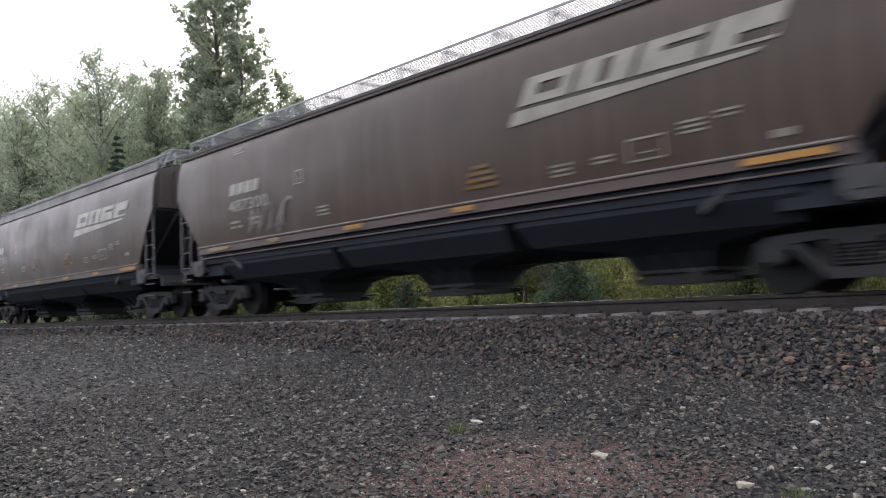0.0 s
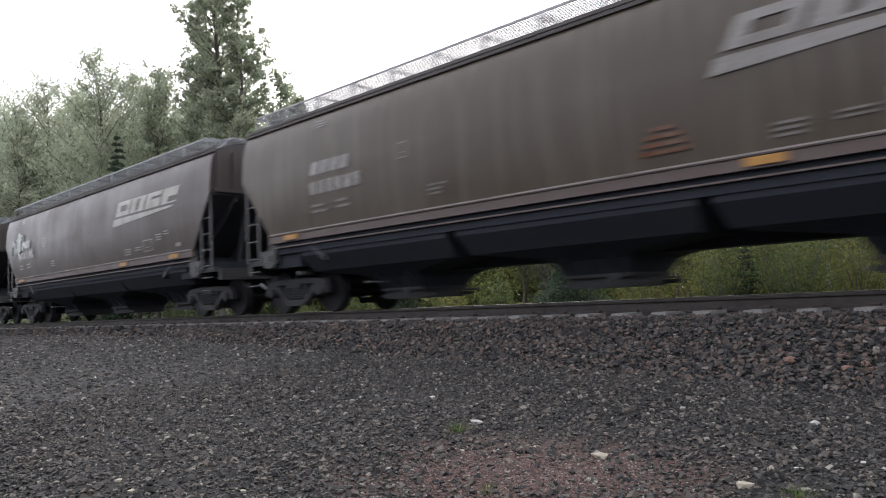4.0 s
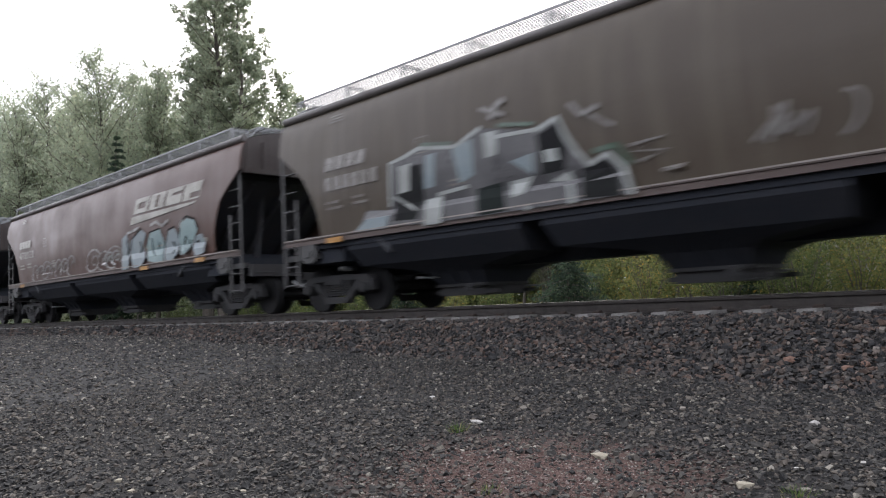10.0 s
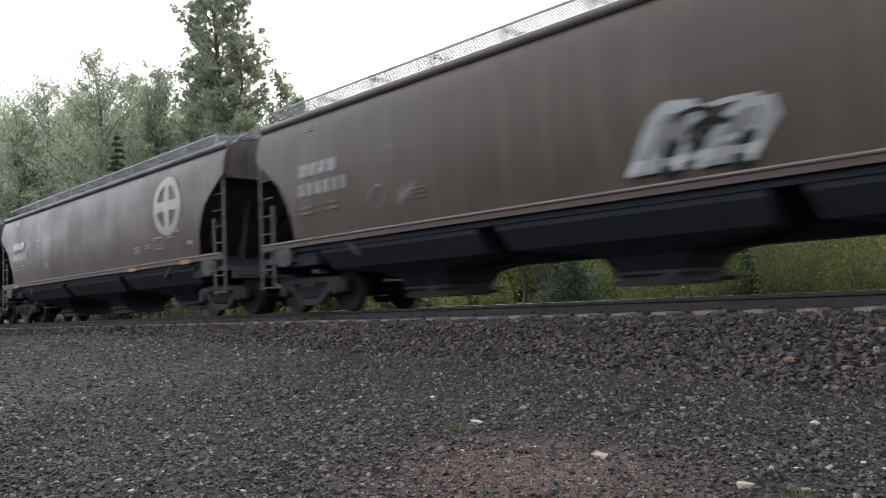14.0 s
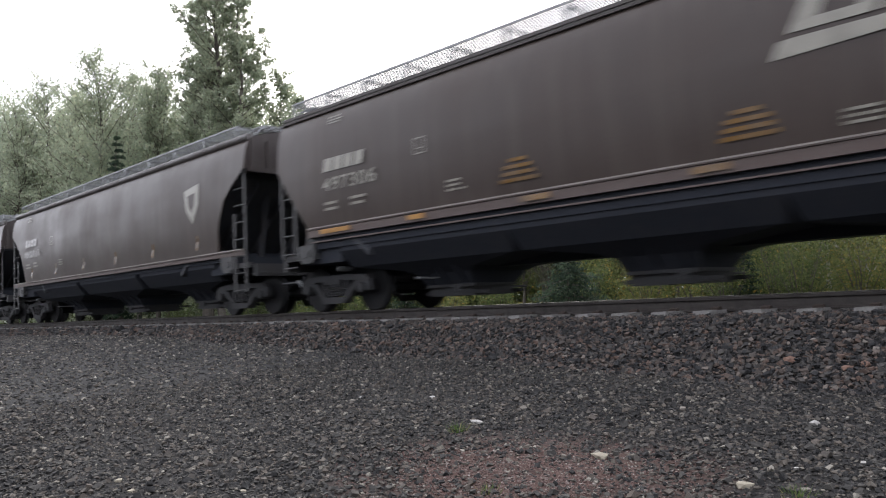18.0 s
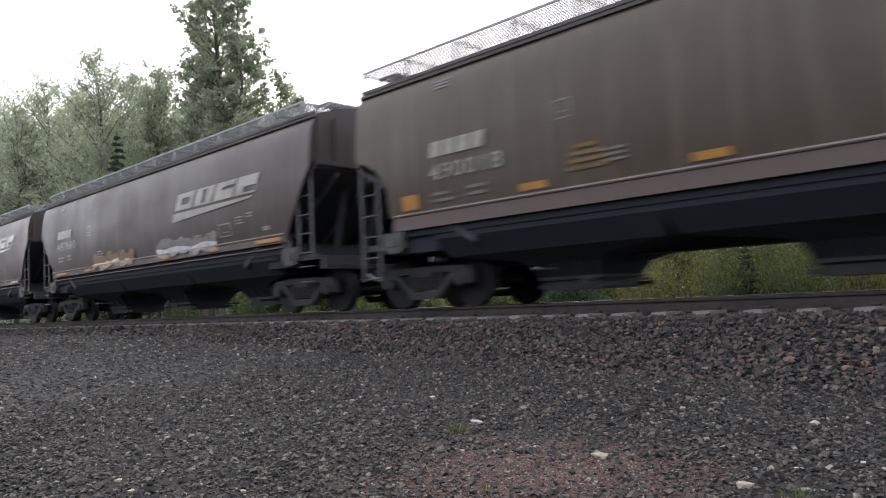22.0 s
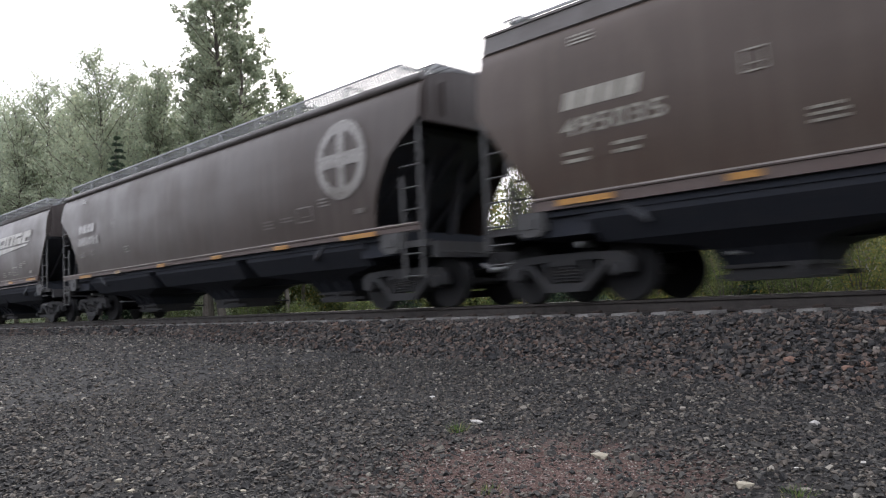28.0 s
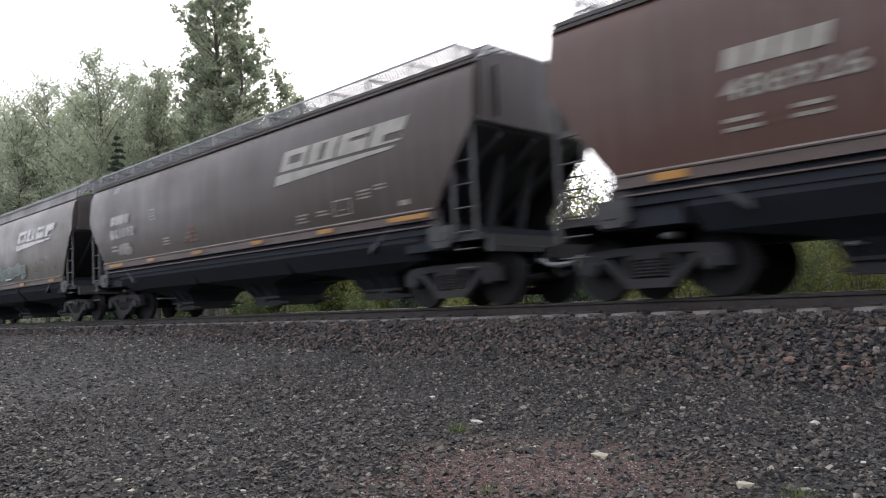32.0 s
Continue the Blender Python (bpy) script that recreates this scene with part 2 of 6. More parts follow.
def ground_material():
    m = material("gravelly_ground", (0.02, 0.0195, 0.0195), 1.0, spots=(0.034, 0.032, 0.031), scale=2.2, fine=70, bump=1.0, vary=0.6, spec=0.08)
    nt = m.node_tree
    bs = nt.nodes["Principled BSDF"]
    old = bs.inputs["Base Color"].links[0].from_socket
    tc = nt.nodes.new("ShaderNodeTexCoord")
    nz = nt.nodes.new("ShaderNodeTexNoise")
    nz.inputs["Scale"].default_value = 1.6
    nt.links.new(tc.outputs["Object"], nz.inputs["Vector"])

    def patch(col, at, size, tint, prev):
        mp = nt.nodes.new("ShaderNodeMapping")
        mp.vector_type = "POINT"
        mp.inputs["Location"].default_value = (-at[0] / size[0], -at[1] / size[1], 0)
        mp.inputs["Scale"].default_value = (1 / size[0], 1 / size[1], 0)
        nt.links.new(tc.outputs["Object"], mp.inputs["Vector"])
        ln = nt.nodes.new("ShaderNodeVectorMath")
        ln.operation = "LENGTH"
        nt.links.new(mp.outputs[0], ln.inputs[0])
        ad = nt.nodes.new("ShaderNodeMath")
        ad.operation = "MULTIPLY_ADD"
        ad.inputs[1].default_value = 1.6
        nt.links.new(nz.outputs["Fac"], ad.inputs[0])
        nt.links.new(ln.outputs["Value"], ad.inputs[2])
        mr = nt.nodes.new("ShaderNodeMapRange")
        for i, v in enumerate((1.45, 2.05, 1.0, 0.0)):
            mr.inputs[i + 1].default_value = v
        nt.links.new(ad.outputs[0], mr.inputs[0])
        mx = nt.nodes.new("ShaderNodeMix")
        mx.data_type = "RGBA"
        mx.inputs[7].default_value = (*tint, 1)
        nt.links.new(mr.outputs[0], mx.inputs[0])
        nt.links.new(prev, mx.inputs[6])
        return mx.outputs[2]

    col = patch(None, (-2.98, 3.6), (1.0, 0.85), (0.07, 0.046, 0.039), old)
    # paler tint on the lane further along, standing in for haze
    col = patch(None, (-15.5, 4.6), (9.0, 3.4), (0.045, 0.044, 0.043), col)
    # grass and earth beyond the track
    sp = nt.nodes.new("ShaderNodeSeparateXYZ")
    nt.links.new(tc.outputs["Object"], sp.inputs[0])
    mr = nt.nodes.new("ShaderNodeMapRange")
    for i, v in enumerate((TRACK + 2.2, TRACK + 4.0, 0.0, 1.0)):
        mr.inputs[i + 1].default_value = v
    nt.links.new(sp.outputs["Y"], mr.inputs[0])
    mx = nt.nodes.new("ShaderNodeMix")
    mx.data_type = "RGBA"
    mx.inputs[7].default_value = (0.058, 0.077, 0.027, 1)
    nt.links.new(mr.outputs[0], mx.inputs[0])
    nt.links.new(col, mx.inputs[6])
    nt.links.new(mx.outputs[2], bs.inputs["Base Color"])
    return m


def spread(lo, a, b, hi, step, coarse):
    return np.concatenate([np.linspace(lo, a, coarse)[:-1], np.arange(a, b, step), np.linspace(b, hi, coarse)])


sheet("ground", spread(-2600, -60, 20, 2600, 0.5, 14), spread(-2600, -6, 40, 2600, 0.4, 14), ground_z, ground_material(),
      "grey gravel ground with a reddish dirt patch, grassy beyond the track", "ground")
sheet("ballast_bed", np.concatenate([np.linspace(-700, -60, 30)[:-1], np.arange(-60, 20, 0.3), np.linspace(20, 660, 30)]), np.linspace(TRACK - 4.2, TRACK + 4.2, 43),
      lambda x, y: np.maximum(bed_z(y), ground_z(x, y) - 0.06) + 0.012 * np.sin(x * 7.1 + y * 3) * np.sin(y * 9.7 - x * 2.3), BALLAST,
      "raised stone bed under the track, darkened for shaded gaps between stones", "track bed")


# ---- mesh tools ----
CACHE = {}


def box(bm, x0, x1, y0, y1, z0, z1):
    v = [bm.verts.new((x, y, z)) for x in (x0, x1) for y in (y0, y1) for z in (z0, z1)]
    for f in ((0, 1, 3, 2), (4, 6, 7, 5), (0, 4, 5, 1), (2, 3, 7, 6), (0, 2, 6, 4), (1, 5, 7, 3)):
        bm.faces.new([v[i] for i in f])
    return v


def prism(bm, outline, axis, a, b):
    """A plate: outline is 2D; axis 'y' puts it in x-z from y=a to b, 'x' in y-z, 'z' in x-y."""
    put = {"y": lambda p, q, d: (p, d, q), "x": lambda p, q, d: (d, p, q), "z": lambda p, q, d: (p, q, d)}[axis]
    lo = [bm.verts.new(put(p, q, a)) for p, q in outline]
    hi = [bm.verts.new(put(p, q, b)) for p, q in outline]
    bm.faces.new(lo)
    bm.faces.new(hi[::-1])
    n = len(outline)
    for i in range(n):
        bm.faces.new((lo[i], lo[(i + 1) % n], hi[(i + 1) % n], hi[i]))


def lathe(bm, profile, axis, at, seg=20):
    """A turned part: profile is (distance along the axis, radius)."""
    rings = []
    for d, r in profile:
        ring = []
        for k in range(seg):
            a = 2 * math.pi * k / seg
            c, s = r * math.cos(a), r * math.sin(a)
            p = {"y": (at[0] + c, at[1] + d, at[2] + s), "x": (at[0] + d, at[1] + c, at[2] + s), "z": (at[0] + c, at[1] + s, at[2] + d)}[axis]
            ring.append(bm.verts.new(p))
        rings.append(ring)
    for r0, r1 in zip(rings, rings[1:]):
        for k in range(seg):
            bm.faces.new((r0[k], r0[(k + 1) % seg], r1[(k + 1) % seg], r1[k]))
    bm.faces.new(rings[0][::-1])
    bm.faces.new(rings[-1])


def rod(bm, a, b, r, seg=6):
    """A round bar from a to b."""
    a, b = Vector(a), Vector(b)
    q = (b - a).to_track_quat("Z", "Y")
    ends = []
    for p in (a, b):
        ends.append([bm.verts.new(p + q @ Vector((r * math.cos(2 * math.pi * k / seg), r * math.sin(2 * math.pi * k / seg), 0))) for k in range(seg)])
    for k in range(seg):
        bm.faces.new((ends[0][k], ends[0][(k + 1) % seg], ends[1][(k + 1) % seg], ends[1][k]))
    bm.faces.new(ends[0][::-1])
    bm.faces.new(ends[1])


def finish(bm, name, smooth=False, bevel=0.0):
    if bevel:
        bmesh.ops.bevel(bm, geom=[e for e in bm.edges if len(e.link_faces) == 2 and e.calc_face_angle(0) > 0.6], offset=bevel, segments=1, affect="EDGES", clamp_overlap=True)
    bmesh.ops.recalc_face_normals(bm, faces=bm.faces)
    me = bpy.data.meshes.new(name)
    bm.to_mesh(me)
    bm.free()
    if smooth:
        me.polygons.foreach_set("use_smooth", np.ones(len(me.polygons), bool))
        me.set_sharp_from_angle(angle=radians(35))
    me.materials.append(None)
    return me


def cached(key, name, make, smooth=False, bevel=0.0):
    if key not in CACHE:
        bm = bmesh.new()
        make(bm)
        CACHE[key] = finish(bm, name, smooth, bevel)
    return CACHE[key]


def part(name, me, mat, parent, label="", at=None):
    """One mesh object under a thing or a part, with its own material on a mesh that alike pieces share."""
    ob = new(name, me)
    ob.material_slots[0].link = "OBJECT"
    ob.material_slots[0].material = mat
    ob.parent = parent
    if at is not None:
        ob.matrix_basis = at
    return tagged(ob, label) if label else ob


# ---- track ----
def rail_outline():
    half = [(0.076, -0.184), (0.076, -0.174), (0.03, -0.158), (0.009, -0.14), (0.009, -0.052), (0.034, -0.038), (0.037, -0.01), (0.03, -0.002), (0.018, 0.0)]
    return half + [(-a, b) for a, b in half[::-1]]


def build_rails():
    for side in (-1, 1):
        bm = bmesh.new()
        prism(bm, [(a + TRACK + side * 0.755, b) for a, b in rail_outline()], "x", -700, 660)
        me = finish(bm, "rail")
        me.materials[0] = RAIL
        me.materials.append(RAILTOP)
        for p in me.polygons:
            if p.normal.z > 0.3 and p.center.z > -0.006:
                p.material_index = 1
        tagged(new("rail", me), "rusty steel rail with a polished head on concrete ties", "rail", "rails of the track", "structure")


TIE_X0, TIE_STEP = -13.787, 0.6165


def tie_mesh(bm):
    prism(bm, [(-0.135, -0.36), (0.135, -0.36), (0.105, -0.165), (-0.105, -0.165)], "y", -1.3, 1.3)


def clip_mesh(bm):
    box(bm, -0.06, 0.06, -0.05, 0.05, -0.168, -0.15)
    rod(bm, (-0.05, -0.03, -0.14), (0.05, -0.03, -0.14), 0.012)
    rod(bm, (-0.05, 0.03, -0.135), (0.05, 0.03, -0.135), 0.012)
    rod(bm, (0.05, -0.03, -0.14), (0.05, 0.03, -0.135), 0.012)


def build_ties():
    tie = cached("tie", "tie", tie_mesh, bevel=0.012)
    clip = cached("clip", "rail_clip", clip_mesh)
    rng = random.Random(4)
    for n in range(-52, 32):
        x = TIE_X0 + 0.12 + TIE_STEP * n
        ob = new("railway_tie", tie)
        ob.material_slots[0].link = "OBJECT"
        ob.material_slots[0].material = CONCRETE
        ob.matrix_basis = pose(x + rng.uniform(-0.012, 0.012), TRACK + rng.uniform(-0.03, 0.03), rng.uniform(-0.008, 0.004), 0, 0, rng.uniform(-0.5, 0.5))
        tagged(ob, "pale grey concrete tie sunk in crushed stone", "railway tie", "ties under the rails")
        for y in (-0.755 - 0.125, -0.755 + 0.125, 0.755 - 0.125, 0.755 + 0.125):
            part("rail_clip", clip, CLIP, ob, "", pose(0, y, 0))
    bm = bmesh.new()
    for n in list(range(-1110, -52)) + list(range(32, 1090)):
        x = TIE_X0 + 0.12 + TIE_STEP * n
        box(bm, x - 0.12, x + 0.12, TRACK - 1.3, TRACK + 1.3, -0.36, -0.165)
    me = finish(bm, "far_ties")
    me.materials[0] = CONCRETE
    tagged(new("far_ties", me), "concrete ties further along the track", "railway ties", kind="stuff")


build_rails()
build_ties()

# ---- stones ----
PHI = (1 + 5 ** 0.5) / 2
ICO_V = np.array([(-1, PHI, 0), (1, PHI, 0), (-1, -PHI, 0), (1, -PHI, 0), (0, -1, PHI), (0, 1, PHI), (0, -1, -PHI), (0, 1, -PHI), (PHI, 0, -1), (PHI, 0, 1), (-PHI, 0, -1), (-PHI, 0, 1)]) / 1.9
ICO_F = np.array([(0, 11, 5), (0, 5, 1), (0, 1, 7), (0, 7, 10), (0, 10, 11), (1, 5, 9), (5, 11, 4), (11, 10, 2), (10, 7, 6), (7, 1, 8), (3, 9, 4), (3, 4, 2), (3, 2, 6), (3, 6, 8), (3, 8, 9), (4, 9, 5), (2, 4, 11), (6, 2, 10), (8, 6, 7), (9, 8, 1)])
OCT_V = np.array([(1, 0, 0), (-1, 0, 0), (0, 1, 0), (0, -1, 0), (0, 0, 1), (0, 0, -1)], float)
OCT_F = np.array([(0, 2, 4), (2, 1, 4), (1, 3, 4), (3, 0, 4), (2, 0, 5), (1, 2, 5), (3, 1, 5), (0, 3, 5)])


CUBE_V = np.array([(x, y, z) for x in (-0.72, 0.72) for y in (-0.72, 0.72) for z in (-0.72, 0.72)])
CUBE_F = np.array([(0, 1, 3), (0, 3, 2), (4, 6, 7), (4, 7, 5), (0, 4, 5), (0, 5, 1), (2, 3, 7), (2, 7, 6), (0, 2, 6), (0, 6, 4), (1, 5, 7), (1, 7, 3)])


def turns(rng, n):
    q = rng.normal(size=(n, 4))
    q /= np.linalg.norm(q, axis=1)[:, None]
    w, x, y, z = q.T
    return np.stack([np.stack([1 - 2 * (y * y + z * z), 2 * (x * y - z * w), 2 * (x * z + y * w)], 1),
                     np.stack([2 * (x * y + z * w), 1 - 2 * (x * x + z * z), 2 * (y * z - x * w)], 1),
                     np.stack([2 * (x * z - y * w), 2 * (y * z + x * w), 1 - 2 * (x * x + y * y)], 1)], 1)


def raw_mesh(name, co, faces, mat):
    """A mesh straight from arrays of points and equal-sided faces."""
    me = bpy.data.meshes.new(name)
    k = faces.shape[1]
    me.vertices.add(len(co))
    me.vertices.foreach_set("co", co.astype(np.float32).ravel())
    me.loops.add(faces.size)
    me.loops.foreach_set("vertex_index", faces.astype(np.int32).ravel())
    me.polygons.add(len(faces))
    me.polygons.foreach_set("loop_start", np.arange(0, faces.size, k, dtype=np.int32))
    me.polygons.foreach_set("use_smooth", np.zeros(len(faces), bool))
    me.update(calc_edges=True)
    me.materials.append(mat)
    return me


def scatter(name, at, size, mat, label, seed, flat=0.7, fine="cube"):
    """Many small broken stones in one mesh, each of a shape of its own."""
    rng = np.random.default_rng(seed)
    v, f = {"ico": (ICO_V, ICO_F), "cube": (CUBE_V, CUBE_F), "oct": (OCT_V, OCT_F)}[fine]
    n = len(at)
    shape = v[None] * (1 + rng.uniform(-0.38, 0.38, (n, len(v), 1)))
    shape = shape * rng.uniform(0.62, 1.28, (n, 1, 3))
    shape = np.einsum("nij,nkj->nki", turns(rng, n), shape) * size[:, None, None]
    shape[:, :, 2] *= flat
    co = (shape + at[:, None, :]).reshape(-1, 3)
    faces = (f[None] + (np.arange(n) * len(v))[:, None, None]).reshape(-1, 3)
    return tagged(new(name, raw_mesh(name, co, faces, mat)), label, "stones", kind="stuff")


def build_stones():
    rng = np.random.default_rng(11)
    top = lambda x, y: np.maximum(bed_z(y), ground_z(x, y))
    # the near shoulder of the bed
    for x0, x1, dens, s0, s1, nm in ((-9.5, 3, 1250, 0.013, 0.031, "ballast_stones"), (-18, -9.5, 640, 0.019, 0.04, "middle_ballast_stones"), (-48, -18, 200, 0.03, 0.055, "far_ballast_stones")):
        n = int((x1 - x0) * 2.6 * dens)
        x, y = rng.uniform(x0, x1, n), rng.uniform(TRACK - 3.5, TRACK - 0.9, n)
        keep = bed_z(y) > ground_z(x, y) - 0.05
        x, y = x[keep], y[keep]
        s = rng.uniform(s0, s1, len(x)) * rng.choice([0.7, 1.0, 1.0, 1.25], len(x))
        z = top(x, y) + np.where(y > TRACK - 1.75, rng.uniform(-0.9, 0.3, len(x)), rng.uniform(-0.5, 1.1, len(x))) * s
        tie = np.abs((x - TIE_X0 - 0.12) / TIE_STEP - np.round((x - TIE_X0 - 0.12) / TIE_STEP)) * TIE_STEP < 0.13
        ok = ~(tie & (y > TRACK - 1.36)) & (np.abs(y - TRACK + 0.755) > 0.12)
        scatter(nm, np.stack([x, y, z], 1)[ok], s[ok], STONE, "sharp crushed stones in dark grey, brown and rust", 21 + int(-x0), 0.85, "cube")
    # between the ties, further in
    n = 9000
    x, y = rng.uniform(-30, 4, n), rng.uniform(TRACK - 0.6, TRACK + 1.9, n)
    tie = np.abs((x - TIE_X0 - 0.12) / TIE_STEP - np.round((x - TIE_X0 - 0.12) / TIE_STEP)) * TIE_STEP < 0.13
    ok = ~tie & (np.abs(y - TRACK - 0.755) > 0.12)
    s = rng.uniform(0.03, 0.05, n)
    scatter("inner_ballast_stones", np.stack([x, y, bed_z(y)], 1)[ok], s[ok], STONE, "crushed stones between the ties", 23, fine="oct")
    # loose gravel of the open ground
    for x0, x1, y0, y1, dens, s0, s1, nm, fine in ((-9, 3.5, -1.5, 7.5, 1250, 0.006, 0.018, "gravel", "oct"), (-9, 3.5, -1.5, 7.5, 380, 0.010, 0.0205, "coarse_gravel", "cube"),
                                                  (-32, -9, 0.0, 8.3, 300, 0.011, 0.03, "far_gravel", "oct")):
        n = int((x1 - x0) * (y1 - y0) * dens)
        x, y = rng.uniform(x0, x1, n), rng.uniform(y0, y1, n)
        keep = bed_z(y) < ground_z(x, y) + 0.03
        keep &= rng.uniform(0, 1, n) < np.clip((y + 0.4) / 1.6, 0.05, 1) * np.clip((2.0 - x) / 2.2, 0.05, 1)
        bare = np.exp(-(((x + 2.98) / 0.7) ** 2 + ((y - 3.6) / 0.55) ** 2))
        keep &= rng.uniform(0, 1, n) > bare * (0.93 if s1 > 0.02 else 0.45)
        x, y = x[keep], y[keep]
        s = rng.uniform(s0, s1, len(x)) * rng.choice([0.6, 0.8, 1.0, 1.3], len(x))
        z = ground_z(x, y) + rng.uniform(-0.1, 0.7, len(x)) * s
        scatter(nm, np.stack([x, y, z], 1), s, HAZED_GRAVEL if nm == "far_gravel" else GRAVEL, "loose grey gravel lying on the ground", 31 + int(dens) % 7, 0.8 if nm == "coarse_gravel" else 0.65, fine)
    # thinner gravel all round
    n = 26000
    x, y = rng.uniform(-34, 22, n), rng.uniform(-14, 8.2, n)
    d = np.hypot(x + 4, y - 3)
    keep = (rng.uniform(0, 1, n) < np.exp(-(d / 15) ** 2)) & (bed_z(y) < ground_z(x, y) + 0.03)
    x, y = x[keep], y[keep]
    s = rng.uniform(0.01, 0.034, len(x))
    scatter("scattered_gravel", np.stack([x, y, ground_z(x, y) + 0.2 * s], 1), s, GRAVEL, "loose grey gravel lying on the ground", 43, 0.6, "oct")
    # reddish grit on the dirt patch
    n = 10000
    x, y = rng.normal(-2.98, 0.5, n), rng.normal(3.6, 0.42, n)
    s = rng.uniform(0.004, 0.010, n) * rng.choice([0.7, 1.0, 1.4], n)
    scatter("red_grit", np.stack([x, y, ground_z(x, y) + 0.3 * s], 1), s, GRIT, "fine reddish grit on the dirt patch", 41, 0.7, "oct")


build_stones()

PALE = material("pale_stone", (0.2618, 0.2349, 0.1809), 0.9, spots=(0.1848, 0.1617, 0.1232), scale=12, fine=80, bump=0.5)
CHALK = material("chalky_stone", (0.308, 0.2964, 0.2772), 0.9, spots=(0.2156, 0.2041, 0.1887), scale=12, fine=80, bump=0.5)
ORANGE = material("orange_stone", (0.1463, 0.0847, 0.0616), 0.9, spots=(0.1078, 0.0693, 0.0539), scale=12, fine=80, bump=0.5)


def single_stone(x, y, size, mat, label, seed, on_bed=False):
    rng = np.random.default_rng(seed)
    bm = bmesh.new()
    bmesh.ops.create_icosphere(bm, subdivisions=1, radius=1)
    off = Vector(rng.uniform(-20, 20, 3))
    for v in bm.verts:
        k = 1 + 0.45 * noise.noise(v.co * 1.1 + off) + 0.12 * noise.noise(v.co * 3 + off)
        v.co = Vector((v.co.x * size[0] * k, v.co.y * size[1] * k, v.co.z * size[2] * k))
    me = finish(bm, "stone")
    me.materials[0] = mat
    ob = new("stone", me)
    g = max(float(bed_z(np.array(y))), float(ground_z(np.array(x), np.array(y)))) if on_bed else float(ground_z(np.array(x), np.array(y)))
    ob.matrix_basis = pose(x, y, g + size[2] * 0.45, 0, 0, rng.uniform(0, 360))
    tagged(ob, label, "stone", "single stones on the gravel")


for k, (x, y, sz, m, lab, bed) in enumerate((
        (-2.78, 4.15, (0.06, 0.045, 0.028), PALE, "flat pale yellow stone lying on reddish dirt", False),
        (-2.0, 5.67, (0.05, 0.035, 0.025), CHALK, "small chalky white stone on grey gravel", False),
        (-1.78, 3.97, (0.05, 0.035, 0.026), PALE, "pale buff stone half sunk in gravel", False),
        (-4.16, 4.5, (0.10, 0.04, 0.02), CHALK, "thin chalky slab lying flat on gravel", False),
        (-2.87, 7.64, (0.075, 0.05, 0.045), ORANGE, "rust orange stone on the ballast slope", True),
        (-2.33, 7.52, (0.08, 0.05, 0.035), ORANGE, "rust red stone on the ballast slope", True),
        (-2.2, 7.6, (0.07, 0.05, 0.035), ORANGE, "rust red stone on the ballast slope", True),
        (-5.57, 7.37, (0.08, 0.05, 0.035), CHALK, "pale grey stone at the foot of the ballast", True),
        (-6.0, 4.8, (0.035, 0.03, 0.02), CHALK, "small white pebble on gravel", False),
        (-5.37, 5.18, (0.045, 0.03, 0.022), CHALK, "small white pebble on gravel", False),
        (-4.07, 2.35, (0.025, 0.02, 0.015), PALE, "pale pebble on gravel", False),
        (-4.98, 1.99, (0.026, 0.022, 0.018), PALE, "pale pebble on gravel", False),
        (-4.67, 1.95, (0.035, 0.025, 0.016), PALE, "tan stone on gravel", False),
        (-1.77, 4.46, (0.02, 0.017, 0.013), CHALK, "small white stone on gravel", False),
        (-1.67, 4.41, (0.022, 0.017, 0.012), CHALK, "small white stone on gravel", False),
        (-1.41, 4.71, (0.022, 0.02, 0.014), CHALK, "pale pebble on gravel", False))):
    single_stone(x, y, sz, m, lab, 50 + k, bed)


def grass_tuft(x, y, n, h, seed):
    """Thin grass blades growing out of the gravel."""
    rng = np.random.default_rng(seed)
    a, r = rng.uniform(0, 2 * np.pi, n), rng.uniform(0, 0.09, n)
    g = float(ground_z(np.array(x), np.array(y)))
    base = np.stack([x + r * np.cos(a), y + r * np.sin(a), np.full(n, g)], 1)
    tip = base + np.stack([np.cos(a) * h * 0.6, np.sin(a) * h * 0.6, rng.uniform(0.4, 1, n) * h], 1)
    side = np.stack([-np.sin(a), np.cos(a), np.zeros(n)], 1) * 0.003
    co = np.stack([base - side, base + side, tip], 1).reshape(-1, 3)
    me = raw_mesh("grass_tuft", co, np.arange(3 * n).reshape(-1, 3), GRASS)
    tagged(new("grass_tuft", me), "small tuft of yellowing grass in the gravel", "grass", "tufts in the gravel")


grass_tuft(-4.09, 4.2, 90, 0.09, 3)
grass_tuft(-2.9, 3.2, 40, 0.05, 5)
grass_tuft(-1.5, 3.95, 60, 0.06, 6)
grass_tuft(-2.15, 2.95, 30, 0.05, 7)


# ---- hopper cars ----
PROF_Z = np.array([1.30, 1.54, 1.9, 2.3, 2.75, 3.2, 3.55, 3.75, 3.88, 3.96])
PROF_Y = np.array([1.515, 1.535, 1.575, 1.605, 1.62, 1.605, 1.565, 1.52, 1.465, 1.41])


def side_y(z):
    """Half the body's width at a height above the rails."""
    return np.interp(z, PROF_Z, PROF_Y)


